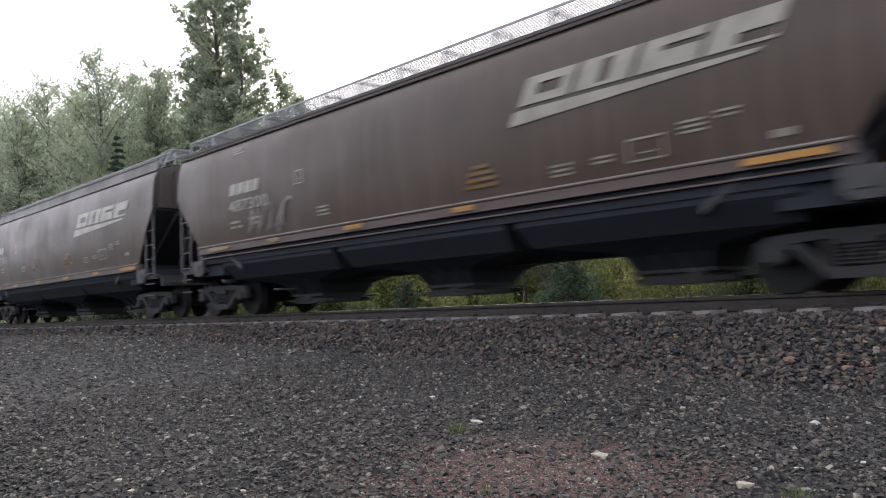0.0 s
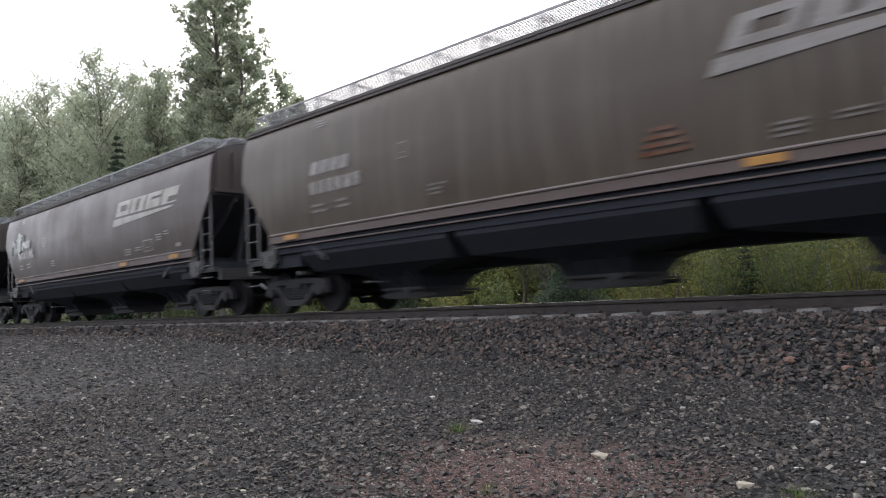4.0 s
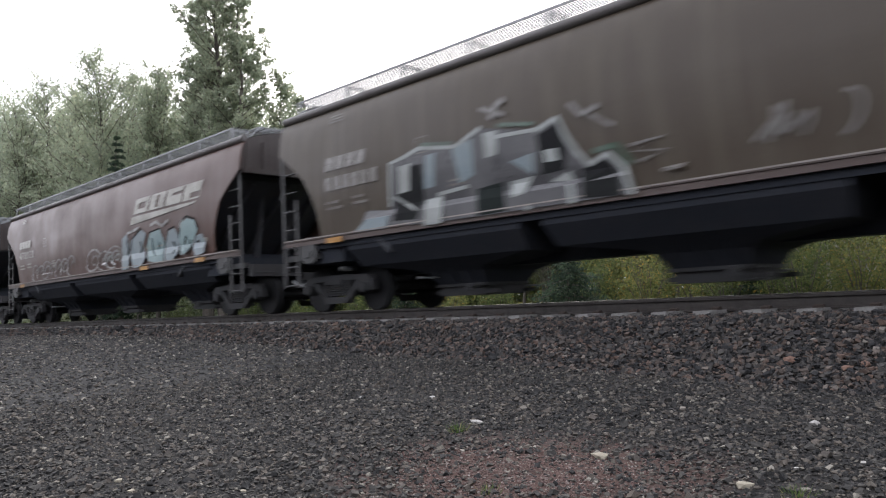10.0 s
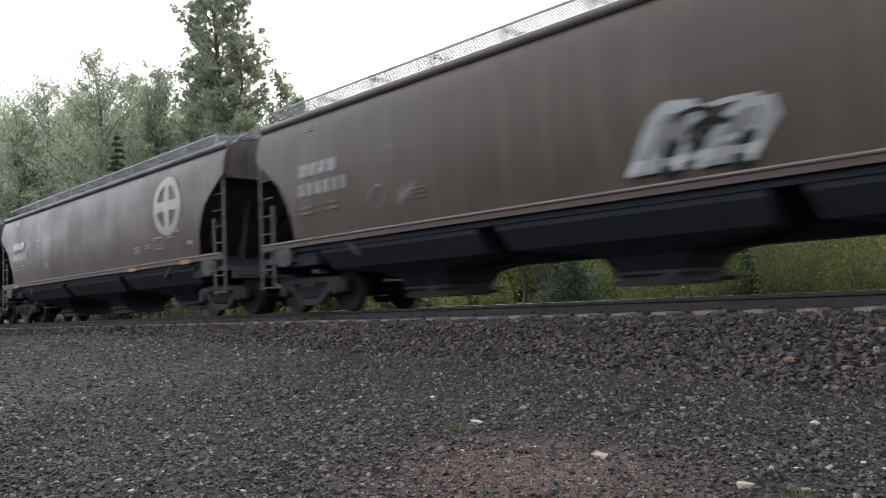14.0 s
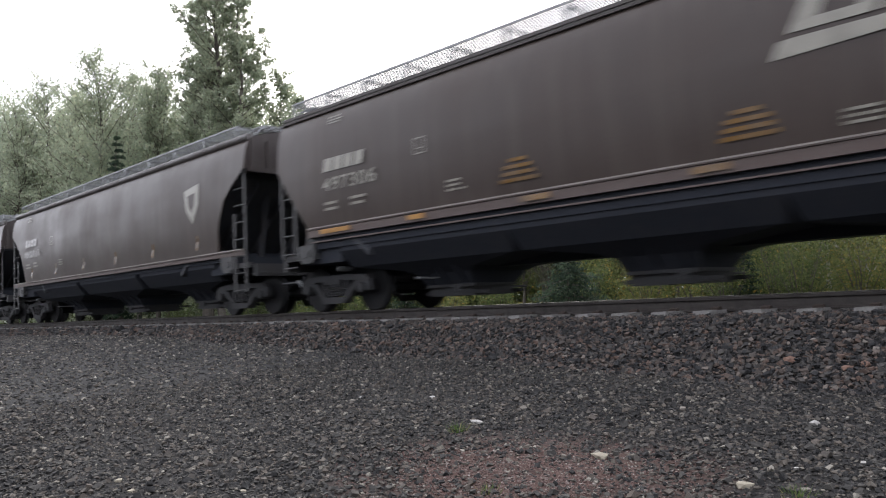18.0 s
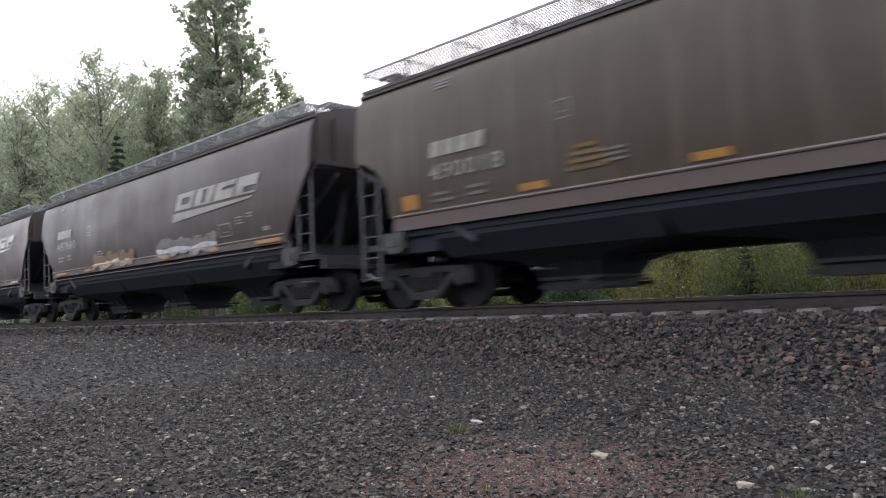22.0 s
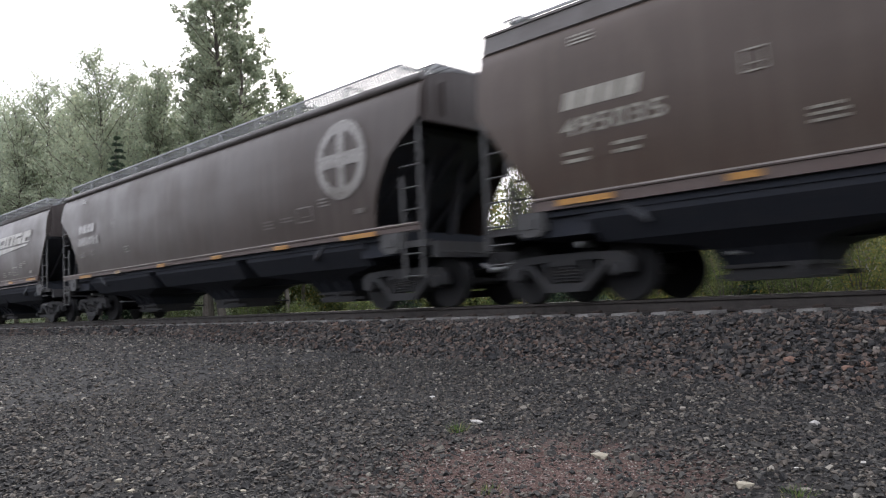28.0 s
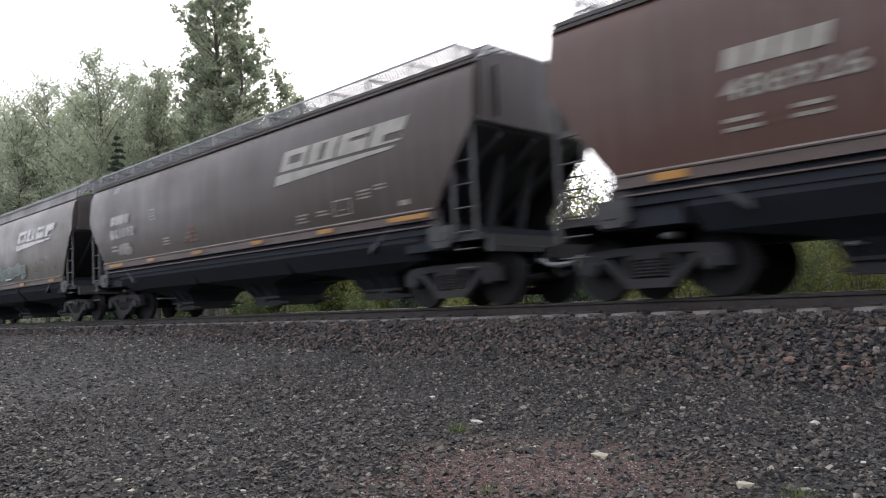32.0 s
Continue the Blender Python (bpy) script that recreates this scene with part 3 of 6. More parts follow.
# how far each kind's side sheet is cut back from its end, height by height
CUTS = {
    "angled": ([1.54, 2.92, 2.95], [1.02, 0.0, 0.0]),
    "round": ([1.54, 2.1, 2.35, 2.5, 2.62, 2.72], [0.82, 0.79, 0.66, 0.5, 0.28, 0.0]),
    "curved": ([1.45, 1.56, 1.92, 2.23, 2.64, 2.95, 3.15, 3.27], [1.30, 1.28, 1.24, 1.11, 0.85, 0.46, 0.16, 0.0]),
}


def cut_at(kind, z):
    return np.interp(z, *CUTS[kind])


def side_sheet_mesh(kind, hl, seed, st):
    def make(bm):
        rng = np.random.default_rng(seed)
        zs = np.array(sorted(set([st, 1.72, 1.95, 2.12, 2.3, 2.5, 2.64, 2.72, 2.82, 2.92, 3.03, 3.15, 3.27, 3.4, 3.55, 3.72, 3.84, 3.96])))
        nx = 120
        off = rng.uniform(-40, 40)
        grid = []
        for z in zs:
            xe = hl - cut_at(kind, z)
            row = []
            for i in range(nx + 1):
                x = -xe + 2 * xe * i / nx
                bulge = math.sin(math.pi * min(max((z - 1.54) / 2.4, 0), 1))
                dent = 0.02 * noise.noise(Vector((x * 0.6 + off, z * 0.16, seed))) + 0.006 * noise.noise(Vector((x * 1.5, z * 0.12 + off, 3.0)))
                seam = 0.003 * math.exp(-((((x + 40 * 1.93) % 1.93) - 0.96) / 0.03) ** 2)
                row.append(bm.verts.new((x, -float(side_y(z)) - dent * bulge - seam, z)))
            grid.append(row)
        for a, b in zip(grid, grid[1:]):
            for i in range(nx):
                bm.faces.new((a[i], a[i + 1], b[i + 1], b[i]))
        edge = [e for e in bm.edges if len(e.link_faces) == 1]
        ext = bmesh.ops.extrude_edge_only(bm, edges=edge)
        for v in [g for g in ext["geom"] if isinstance(g, bmesh.types.BMVert)]:
            v.co.y += 0.03
    return make


def roof_z(y):
    return 3.98 + 0.27 * (1 - (np.abs(y) / 1.42) ** 2)


def roof_mesh(hl):
    def make(bm):
        ys = np.linspace(-1.42, 1.42, 13)
        rows = [[bm.verts.new((x, y, float(roof_z(y)))) for y in ys] for x in np.linspace(-hl, hl, 9)]
        for a, b in zip(rows, rows[1:]):
            for i in range(12):
                bm.faces.new((a[i], a[i + 1], b[i + 1], b[i]))
        low = [bm.verts.new((x, y, 3.9)) for x, y in ((-hl, -1.4), (hl, -1.4), (hl, 1.4), (-hl, 1.4))]
        bm.faces.new(low)
        box(bm, -hl + 0.6, hl - 0.6, -0.27, 0.27, 4.2, 4.31)
    return make


def chord_mesh(kind, hl):
    def make(bm):
        if kind == "fascia":
            prism(bm, [(-1.43, 3.93), (-1.455, 3.95), (-1.403, 4.225), (-1.425, 4.235), (-1.42, 4.27), (-1.36, 4.27)], "x", -hl, hl)
        elif kind == "pipe":
            prism(bm, [(-1.42 + 0.085 * math.cos(a), 3.99 + 0.085 * math.sin(a)) for a in np.linspace(0, 2 * math.pi, 13)[:-1]], "x", -hl, hl)
        else:
            prism(bm, [(-1.39, 3.905), (-1.485, 3.91), (-1.495, 3.955), (-1.43, 3.962), (-1.425, 3.994), (-1.445, 3.997), (-1.455, 4.05), (-1.39, 4.06)], "x", -hl, hl)
    return make


def sill_mesh(hl, kind, st):
    def make(bm):
        e = hl - {"angled": 0.95, "round": 0.95 if st > 1.55 else 0.05, "curved": 0.1}[kind]
        b = st - {"angled": 0.165, "round": 0.15 if st < 1.55 else 0.25, "curved": 0.11}[kind]
        prism(bm, [(-1.5, b), (-1.575, b), (-1.58, st - 0.02), (-1.605, st - 0.015), (-1.605, st + 0.005), (-1.5, st + 0.005)], "x", -e, e)
        if kind == "angled":
            prism(bm, [(-1.48, 1.37), (-1.55, 1.37), (-1.55, 1.395), (-1.48, 1.395)], "x", -e + 0.1, e - 0.1)
    return make


def gap_plate_mesh(e, st):
    return lambda bm: box(bm, -e, e, -1.495, -1.46, 1.24, st)


def lip_mesh(e, st):
    return lambda bm: prism(bm, [(-1.6, st + 0.004), (-1.614, st + 0.004), (-1.614, st + 0.024), (-1.6, st + 0.026)], "x", -e, e)


def end_wall_mesh(low):
    def make(bm):
        zs = [low, 3.0 if low < 2.95 else low + 0.1, 3.4, 3.7, 3.9]
        left = [(-float(side_y(z)) + 0.02, z) for z in zs]
        top = [(float(y), float(roof_z(y)) - 0.01) for y in np.linspace(-1.38, 1.38, 9)]
        prism(bm, left + top + [(-a, b) for a, b in left[::-1]], "x", -0.06, 0.0)
    return make


def end_post_mesh(low):
    return lambda bm: box(bm, 0.0, 0.06, -0.05, 0.05, low + 0.05, 3.93)


def end_girt_mesh(low):
    return lambda bm: box(bm, -0.02, 0.08, -1.5, 1.5, low - 0.06, low + 0.05)


def slope_mesh(low):
    return lambda bm: prism(bm, [(0.0, low), (-2.75, 1.12), (-2.75, 1.02), (0.0, low - 0.12)], "y", -1.5, 1.5)


def stiffener_mesh(low):
    return lambda bm: prism(bm, [(-0.05, low - 0.1), (-2.6, 1.05), (-2.5, 0.95), (0.0, low - 0.25)], "y", -0.03, 0.03)


def shear_plate_mesh(low):
    return lambda bm: prism(bm, [(-0.95, 1.1), (-0.75, 1.1), (-0.35, low - 0.4), (-0.55, low - 0.5)], "y", -0.02, 0.02)


def bay_mesh(bm):
    levels = [(1.5, 2.1, 1.5), (1.15, 2.08, 1.46), (0.84, 2.0, 1.2), (0.7, 0.86, 0.92), (0.62, 0.66, 0.78), (0.40, 0.56, 0.6)]
    rings = [[bm.verts.new((sx * a, sy * b, z)) for sx, sy in ((-1, -1), (1, -1), (1, 1), (-1, 1))] for z, a, b in levels]
    for r0, r1 in zip(rings, rings[1:]):
        for k in range(4):
            bm.faces.new((r0[k], r0[(k + 1) % 4], r1[(k + 1) % 4], r1[k]))
    bm.faces.new(rings[0])
    bm.faces.new(rings[-1][::-1])


def bay_rib_mesh(bm):
    prism(bm, [(-1.47, 1.14), (-1.36, 1.14), (-0.88, 0.7), (-0.62, 0.46), (-0.68, 0.44), (-0.96, 0.7)], "x", -0.02, 0.02)


def gate_mesh(bm):
    box(bm, -0.6, 0.6, -0.62, 0.62, 0.36, 0.41)
    box(bm, -0.55, 0.55, -0.55, 0.55, 0.2, 0.36)
    for y in (-0.5, 0.5):
        box(bm, -0.66, 0.8, y - 0.03, y + 0.03, 0.23, 0.29)
    rod(bm, (0.5, -0.95, 0.33), (0.5, 0.95, 0.33), 0.025)
    lathe(bm, [(-0.02, 0.07), (0.04, 0.07)], "y", (0.5, -0.95, 0.33), 8)


def center_sill_mesh(hl):
    def make(bm):
        box(bm, -hl - 0.1, hl + 0.1, -0.19, 0.19, 0.68, 1.04)
        for s in (-1, 1):
            box(bm, s * (hl - 1.25) - 0.6, s * (hl - 1.25) + 0.6, -1.42, 1.42, 0.96, 1.34)
            box(bm, s * (hl - 1.13) - 0.14, s * (hl - 1.13) + 0.14, -0.4, 0.4, 0.72, 1.05)
    return make


def grating(bm, x0, x1, y0, y1, z):
    n = int((y1 - y0) / 0.048)
    for k in range(n + 1):
        y = y0 + (y1 - y0) * k / n
        box(bm, x0, x1, y - 0.006, y + 0.006, z - 0.004, z + 0.004)
    for y in (y0, y1):
        box(bm, x0, x1, y - 0.012, y + 0.012, z - 0.022, z + 0.016)
    for x in np.arange(x0, x1, 0.075):
        box(bm, x, x + 0.013, y0, y1, z - 0.006, z - 0.001)


# running boards by kind: height, across, how far they stop short of the car's end
BOARD_Z = {"rail": 4.315, "post": 4.40, "pipe": 4.315, "fascia": 4.585}
BOARD_Y = {"rail": (-1.42, -0.36), "post": (-1.42, -0.36), "pipe": (-1.42, -0.36), "fascia": (-0.84, -0.30)}
BOARD_IN = {"rail": 0.36, "post": 0.02, "pipe": 0.5, "fascia": 0.15}


def board_mesh(top, hl):
    (y0, y1), e = BOARD_Y[top], hl - BOARD_IN[top]
    return lambda bm: grating(bm, -e, e, y0, y1, BOARD_Z[top])


def bracket(bm, x, top):
    """A bearer under the grating, an upright flat at its outer end, a stay down to the roof at its inner end."""
    (y0, y1), z = BOARD_Y[top], BOARD_Z[top]
    box(bm, x - 0.02, x + 0.02, y0, y1, z - 0.06, z - 0.024)
    box(bm, x - 0.035, x + 0.035, y0 - 0.006, y0 + 0.006, float(roof_z(y0)) - 0.03, z - 0.02)
    rod(bm, (x, y1, z - 0.05), (x, y1 + 0.03, float(roof_z(y1))), 0.014)


def bracket_xs(top, hl):
    n = int(hl * 2 / (1.07 if top in ("rail", "post") else 1.45))
    e = hl - BOARD_IN[top] - 0.05
    return [-e + 2 * e * i / (n - 1) for i in range(n)]


def bracket_mesh(top):
    return lambda bm: bracket(bm, 0.0, top)


def bracket_row_mesh(top, hl):
    def make(bm):
        for x in bracket_xs(top, hl):
            bracket(bm, x, top)
    return make


def end_walk_mesh(z):
    """A welded lattice: bars both ways, the cells between them open."""
    def make(bm):
        xs, ys = [], []
        for k in range(9):
            xs += [-0.52 + 0.055 * k, -0.506 + 0.055 * k]
        for k in range(11):
            ys += [-1.0 + 0.198 * k, -0.984 + 0.198 * k]
        grid = {}

        def vert(i, q):
            if (i, q) not in grid:
                grid[i, q] = bm.verts.new((xs[i], ys[q], z - 0.012))
            return grid[i, q]
        for i in range(len(xs) - 1):
            for q in range(len(ys) - 1):
                if i % 2 == 0 or q % 2 == 0:
                    bm.faces.new((vert(i, q), vert(i + 1, q), vert(i + 1, q + 1), vert(i, q + 1)))
        ext = bmesh.ops.extrude_face_region(bm, geom=bm.faces[:])
        bmesh.ops.translate(bm, verts=[g for g in ext["geom"] if isinstance(g, bmesh.types.BMVert)], vec=(0, 0, 0.02))
    return make


def walk_brace_mesh(z):
    return lambda bm: rod(bm, (0, 0.98, z - 0.004), (0.03, 1.26, 4.03), 0.016)


def hatch_mesh(bm):
    prism(bm, [(-0.30, 4.30), (-0.28, 4.37), (0.28, 4.37), (0.30, 4.30)], "x", -1.5, 1.5)
    for x in (-1.2, -0.4, 0.4, 1.2):
        box(bm, x - 0.03, x + 0.03, -0.36, 0.36, 4.30, 4.39)


def stile_mesh(z0, z1):
    return lambda bm: box(bm, -0.038, 0.038, -0.014, 0.014, z0, z1)


def rung_mesh(w):
    return lambda bm: rod(bm, (-w / 2, 0, 0), (w / 2, 0, 0), 0.016)


def platform_mesh(bm):
    box(bm, -1.0, 0.02, -1.42, 1.42, 1.1, 1.13)


def end_beam_mesh(bm):
    box(bm, 0.02, 0.14, -1.42, 1.42, 0.86, 1.13)


def side_bar_mesh(bm):
    box(bm, -1.15, 0.02, -1.5, -1.42, 1.06, 1.17)


def gusset_mesh(bm):
    prism(bm, [(-1.15, 1.5), (-0.85, 1.5), (-0.85, 1.2), (-1.0, 1.06), (-1.15, 1.06)], "y", -1.53, -1.5)


def pull_rod_mesh(bm):
    rod(bm, (0.2, -1.35, 0.95), (0.28, -0.2, 0.92), 0.014)


def plate_mesh(bm):
    prism(bm, [(-0.26, 1.34), (0.26, 1.34), (0.26, 1.06), (0.18, 0.98), (-0.14, 0.98), (-0.26, 1.1)], "y", -1.565, -1.535)
    box(bm, -0.15, 0.12, -1.585, -1.565, 1.1, 1.24)


def coupler_mesh(bm):
    box(bm, 0.0, 0.45, -0.07, 0.07, 0.76, 0.93)
    prism(bm, [(0.42, -0.12), (0.72, -0.16), (0.82, -0.04), (0.74, 0.04), (0.78, 0.15), (0.58, 0.17), (0.42, 0.12)], "z", 0.7, 0.98)
    rod(bm, (0.35, -0.32, 0.8), (0.62, -0.36, 0.42), 0.03, 8)
    rod(bm, (0.62, -0.36, 0.42), (0.78, -0.3, 0.5), 0.03, 8)


def hose_mesh(bm):
    rod(bm, (0, 0, 0), (0.18, 0, -0.1), 0.03, 8)
    rod(bm, (0.18, 0, -0.1), (0.38, 0.05, -0.12), 0.036, 8)
    lathe(bm, [(0.36, 0.04), (0.38, 0.045), (0.43, 0.045), (0.45, 0.04)], "x", (0, 0.05, -0.12), 8)


def spot_stub_mesh(bm):
    lathe(bm, [(-0.05, 0.02), (-0.04, 0.045), (0.02, 0.05), (0.3, 0.05)], "y", (0, 0, 0), 12)


def dot_stub_mesh(bm):
    lathe(bm, [(-0.03, 0.012), (-0.02, 0.026), (0.05, 0.026), (0.06, 0.015), (0.5, 0.015)], "y", (0, 0, 0), 10)


def brake_wheel_mesh(bm):
    n = 20
    for k in range(n):
        a, b = 2 * math.pi * k / n, 2 * math.pi * (k + 1) / n
        rod(bm, (0, 0.27 * math.cos(a), 0.27 * math.sin(a)), (0, 0.27 * math.cos(b), 0.27 * math.sin(b)), 0.017, 5)
    for k in range(4):
        a = math.pi / 2 * k + 0.4
        rod(bm, (0, 0, 0), (0, 0.27 * math.cos(a), 0.27 * math.sin(a)), 0.012, 5)
    lathe(bm, [(-0.03, 0.05), (0.12, 0.06)], "x", (0, 0, 0), 10)
    box(bm, 0.1, 0.2, -0.12, 0.12, -0.16, 0.14)


def reservoir_mesh(bm):
    lathe(bm, [(-0.45, 0.12), (-0.38, 0.2), (0.38, 0.2), (0.45, 0.12)], "y", (0, 0, 0), 14)
    for y in (-0.3, 0.3):
        box(bm, -0.03, 0.03, y - 0.03, y + 0.03, -0.62, -0.15)


def side_frame_mesh(bm):
    y0, y1 = -1.09, -0.95
    prism(bm, [(-1.12, 0.40), (-1.12, 0.60), (-0.98, 0.70), (-0.42, 0.73), (0.42, 0.73), (0.98, 0.70), (1.12, 0.60), (1.12, 0.40), (1.0, 0.40), (1.0, 0.53), (0.76, 0.53), (0.70, 0.60), (0.42, 0.62), (-0.42, 0.62), (-0.70, 0.60), (-0.76, 0.53), (-1.0, 0.53), (-1.0, 0.40)], "y", y0, y1)
    for s in (-1, 1):
        prism(bm, [(s * 0.76, 0.56), (s * 0.62, 0.60), (s * 0.30, 0.26), (s * 0.36, 0.18)], "y", y0, y1)
        prism(bm, [(s * 0.42, 0.66), (s * 0.33, 0.66), (s * 0.27, 0.28), (s * 0.33, 0.24)], "y", y0 + 0.02, y1)
    prism(bm, [(-0.40, 0.24), (-0.34, 0.16), (0.34, 0.16), (0.40, 0.24), (0.30, 0.29), (-0.30, 0.29)], "y", y0 - 0.03, y1 + 0.03)


def spring_mesh(bm):
    prof = [(0.0, 0.05)]
    for k in range(5):
        prof += [(0.012 + 0.048 * k, 0.068), (0.032 + 0.048 * k, 0.05)]
    lathe(bm, prof, "z", (0, -1.04, 0.31), 8)


def spring_seat_mesh(bm):
    box(bm, -0.24, 0.24, -1.12, -0.9, 0.55, 0.65)


def bearing_mesh(bm):
    lathe(bm, [(-1.16, 0.06), (-1.15, 0.10), (-1.02, 0.115), (-0.93, 0.115)], "y", (0, 0, 0.457), 12)
    box(bm, -0.12, 0.12, -1.08, -0.95, 0.53, 0.60)


def bolster_mesh(bm):
    box(bm, -0.2, 0.2, -1.08, 1.08, 0.5, 0.72)
    for s in (-1, 1):
        box(bm, s * 0.42 - 0.05, s * 0.42 + 0.05, -0.85, 0.85, 0.32, 0.42)
        for y in (-0.75, 0.75):
            prism(bm, [(s * 0.38, 0.3), (s * 0.47, 0.28), (s * 0.45, 0.62), (s * 0.36, 0.6)], "y", y - 0.05, y + 0.05)


def axle_mesh(bm):
    lathe(bm, [(-0.98, 0.07), (-0.66, 0.09), (-0.3, 0.08), (0.3, 0.08), (0.66, 0.09), (0.98, 0.07)], "y", (0, 0, 0), 10)


def wheel_mesh(bm):
    lathe(bm, [(-0.80, 0.40), (-0.80, 0.45), (-0.71, 0.457), (-0.695, 0.482), (-0.675, 0.482), (-0.67, 0.40)], "y", (0, 0, 0), 22)
    lathe(bm, [(-0.765, 0.14), (-0.75, 0.40), (-0.715, 0.40), (-0.705, 0.16)], "y", (0, 0, 0), 22)
    lathe(bm, [(-0.83, 0.09), (-0.82, 0.13), (-0.66, 0.14), (-0.65, 0.10)], "y", (0, 0, 0), 14)
    for k in range(3):
        a = 2 * math.pi * k / 3
        box(bm, 0.28 * math.cos(a) - 0.03, 0.28 * math.cos(a) + 0.03, -0.775, -0.76, 0.28 * math.sin(a) - 0.03, 0.28 * math.sin(a) + 0.03)


# ---- paint marks that follow the curved side ----
def mark_mesh(polys, lift=0.006):
    """Flat shapes in x-z, wrapped onto the near side sheet."""
    bm = bmesh.new()
    for poly in polys:
        vs = [bm.verts.new((x, 0, z)) for x, z in poly]
        if len(vs) > 2:
            bm.faces.new(vs)
    bmesh.ops.remove_doubles(bm, verts=bm.verts[:], dist=0.0008)
    return wrap(bm, lift)


def wrap(bm, lift, cut=True):
    if cut and bm.verts:
        lo, hi = min(v.co.z for v in bm.verts), max(v.co.z for v in bm.verts)
        for z in np.arange(math.ceil(lo / 0.15) * 0.15, hi, 0.15):
            bmesh.ops.bisect_plane(bm, geom=bm.verts[:] + bm.edges[:] + bm.faces[:], plane_co=(0, 0, float(z)), plane_no=(0, 0, 1), dist=1e-5)
    for v in bm.verts:
        z = v.co.z
        v.co.y = min(-float(side_y(z)) - 0.016, -1.606 if z < 1.66 else -1.55) - lift
    for f in bm.faces:
        f.normal_update()
        if f.normal.y > 0:
            f.normal_flip()
    me = bpy.data.meshes.new("mark")
    bm.to_mesh(me)
    bm.free()
    me.materials.append(None)
    return me


def rect(x0, x1, z0, z1, slant=0.0):
    return [(x0, z0), (x1, z0), (x1 + slant, z1), (x0 + slant, z1)]


def bars(x, z, w, rows, h=0.045, gap=0.045, seed=0):
    """Lines of writing too small to read, as bars of uneven length; (x, z) is the lower left corner."""
    rng = random.Random(seed)
    out = []
    for k in range(rows):
        zz = z + (rows - 1 - k) * (h + gap)
        w2 = w * rng.uniform(0.72, 1.0)
        if rng.random() < 0.4:
            a = w2 * rng.uniform(0.3, 0.6)
            out += [rect(x, x + a, zz, zz + h), rect(x + a + 0.05, x + w2, zz, zz + h)]
        else:
            out.append(rect(x, x + w2, zz, zz + h))
    return out


def frame_box(x, z, w, h, t=0.035):
    return [rect(x, x + w, z, z + t), rect(x, x + w, z + h - t, z + h), rect(x, x + t, z + t, z + h - t), rect(x + w - t, x + w, z + t, z + h - t),
            rect(x + w * 0.3, x + w * 0.75, z + h * 0.32, z + h * 0.38)]


def emblem(x, z, w, h, s=0.5):
    """Four slanted blocks, each slit in its own way, over a long tapered bar: plain shapes."""
    bw = w / 4.3
    out = []
    for k, (a0, a1, b0, b1) in enumerate(((0.3, 0.78, 0.3, 0.7), (0.42, 0.6, 0.12, 0.88), (0.36, 0.98, 0.55, 0.72), (0.42, 0.98, 0.1, 0.42))):
        a = x + k * bw * 1.1
        put = lambda p, q: (a + p * bw + s * h * q, z + q * h)
        cut = lambda p0, p1, q0, q1: [put(p0, q0), put(p1, q0), put(p1, q1), put(p0, q1)]
        out.append([cut(0, a0, 0, b0), cut(a0, a1, 0, b0), cut(a1, 1, 0, b0), cut(0, a0, b0, b1), cut(a1, 1, b0, b1), cut(0, a0, b1, 1), cut(a0, a1, b1, 1), cut(a1, 1, b1, 1)])
    out.append([[(x - 0.2, z - 0.27), (x + 0.1, z - 0.26), (x + w - 0.25, z - 0.11), (x + w - 0.15, z - 0.06), (x, z - 0.06), (x - 0.1, z - 0.07)]])
    return out


def ring_cross(x, z, r):
    """A round ring with a cross in it."""
    out = []
    n = 28
    for k in range(n):
        a, b = 2 * math.pi * k / n, 2 * math.pi * (k + 1) / n
        out.append([(x + r * math.cos(a), z + r * math.sin(a)), (x + r * math.cos(b), z + r * math.sin(b)), (x + 0.72 * r * math.cos(b), z + 0.72 * r * math.sin(b)), (x + 0.72 * r * math.cos(a), z + 0.72 * r * math.sin(a))])
    q = 0.17 * r
    out += [rect(x - q, x + q, z - 0.73 * r, z + 0.73 * r), rect(x - 0.73 * r, x - q, z - q, z + q), rect(x + q, x + 0.73 * r, z - q, z + q)]
    return out


def ribbon(pts, w):
    """A brush stroke of width w along points."""
    out = []
    p = [Vector(q) for q in pts]
    n = len(p)
    nor = []
    for i in range(n):
        d = (p[min(i + 1, n - 1)] - p[max(i - 1, 0)])
        d = d.normalized() if d.length > 1e-6 else Vector((1, 0))
        nor.append(Vector((-d.y, d.x)))
    for i in range(n - 1):
        quad = [p[i] - nor[i] * w / 2, p[i + 1] - nor[i + 1] * w / 2, p[i + 1] + nor[i + 1] * w / 2, p[i] + nor[i] * w / 2]
        out.append([(v.x, v.y) for v in quad])
    return out


def blob(x, z, w, h, rng, n=18, sharp=0.14):
    ph = [rng.uniform(0, 6.28) for _ in range(3)]
    out = []
    for k in range(n):
        a = 2 * math.pi * k / n
        r = 1 + sharp * math.sin(2 * a + ph[0]) + sharp * math.sin(3 * a + ph[1]) + 0.5 * sharp * math.sin(5 * a + ph[2])
        c, s = math.cos(a), math.sin(a)
        k2 = (abs(c) ** 4 + abs(s) ** 4) ** -0.25
        out.append((x + 0.5 * w * r * c * k2 * 0.92, z + 0.5 * h * r * s * k2 * 0.92))
    return out


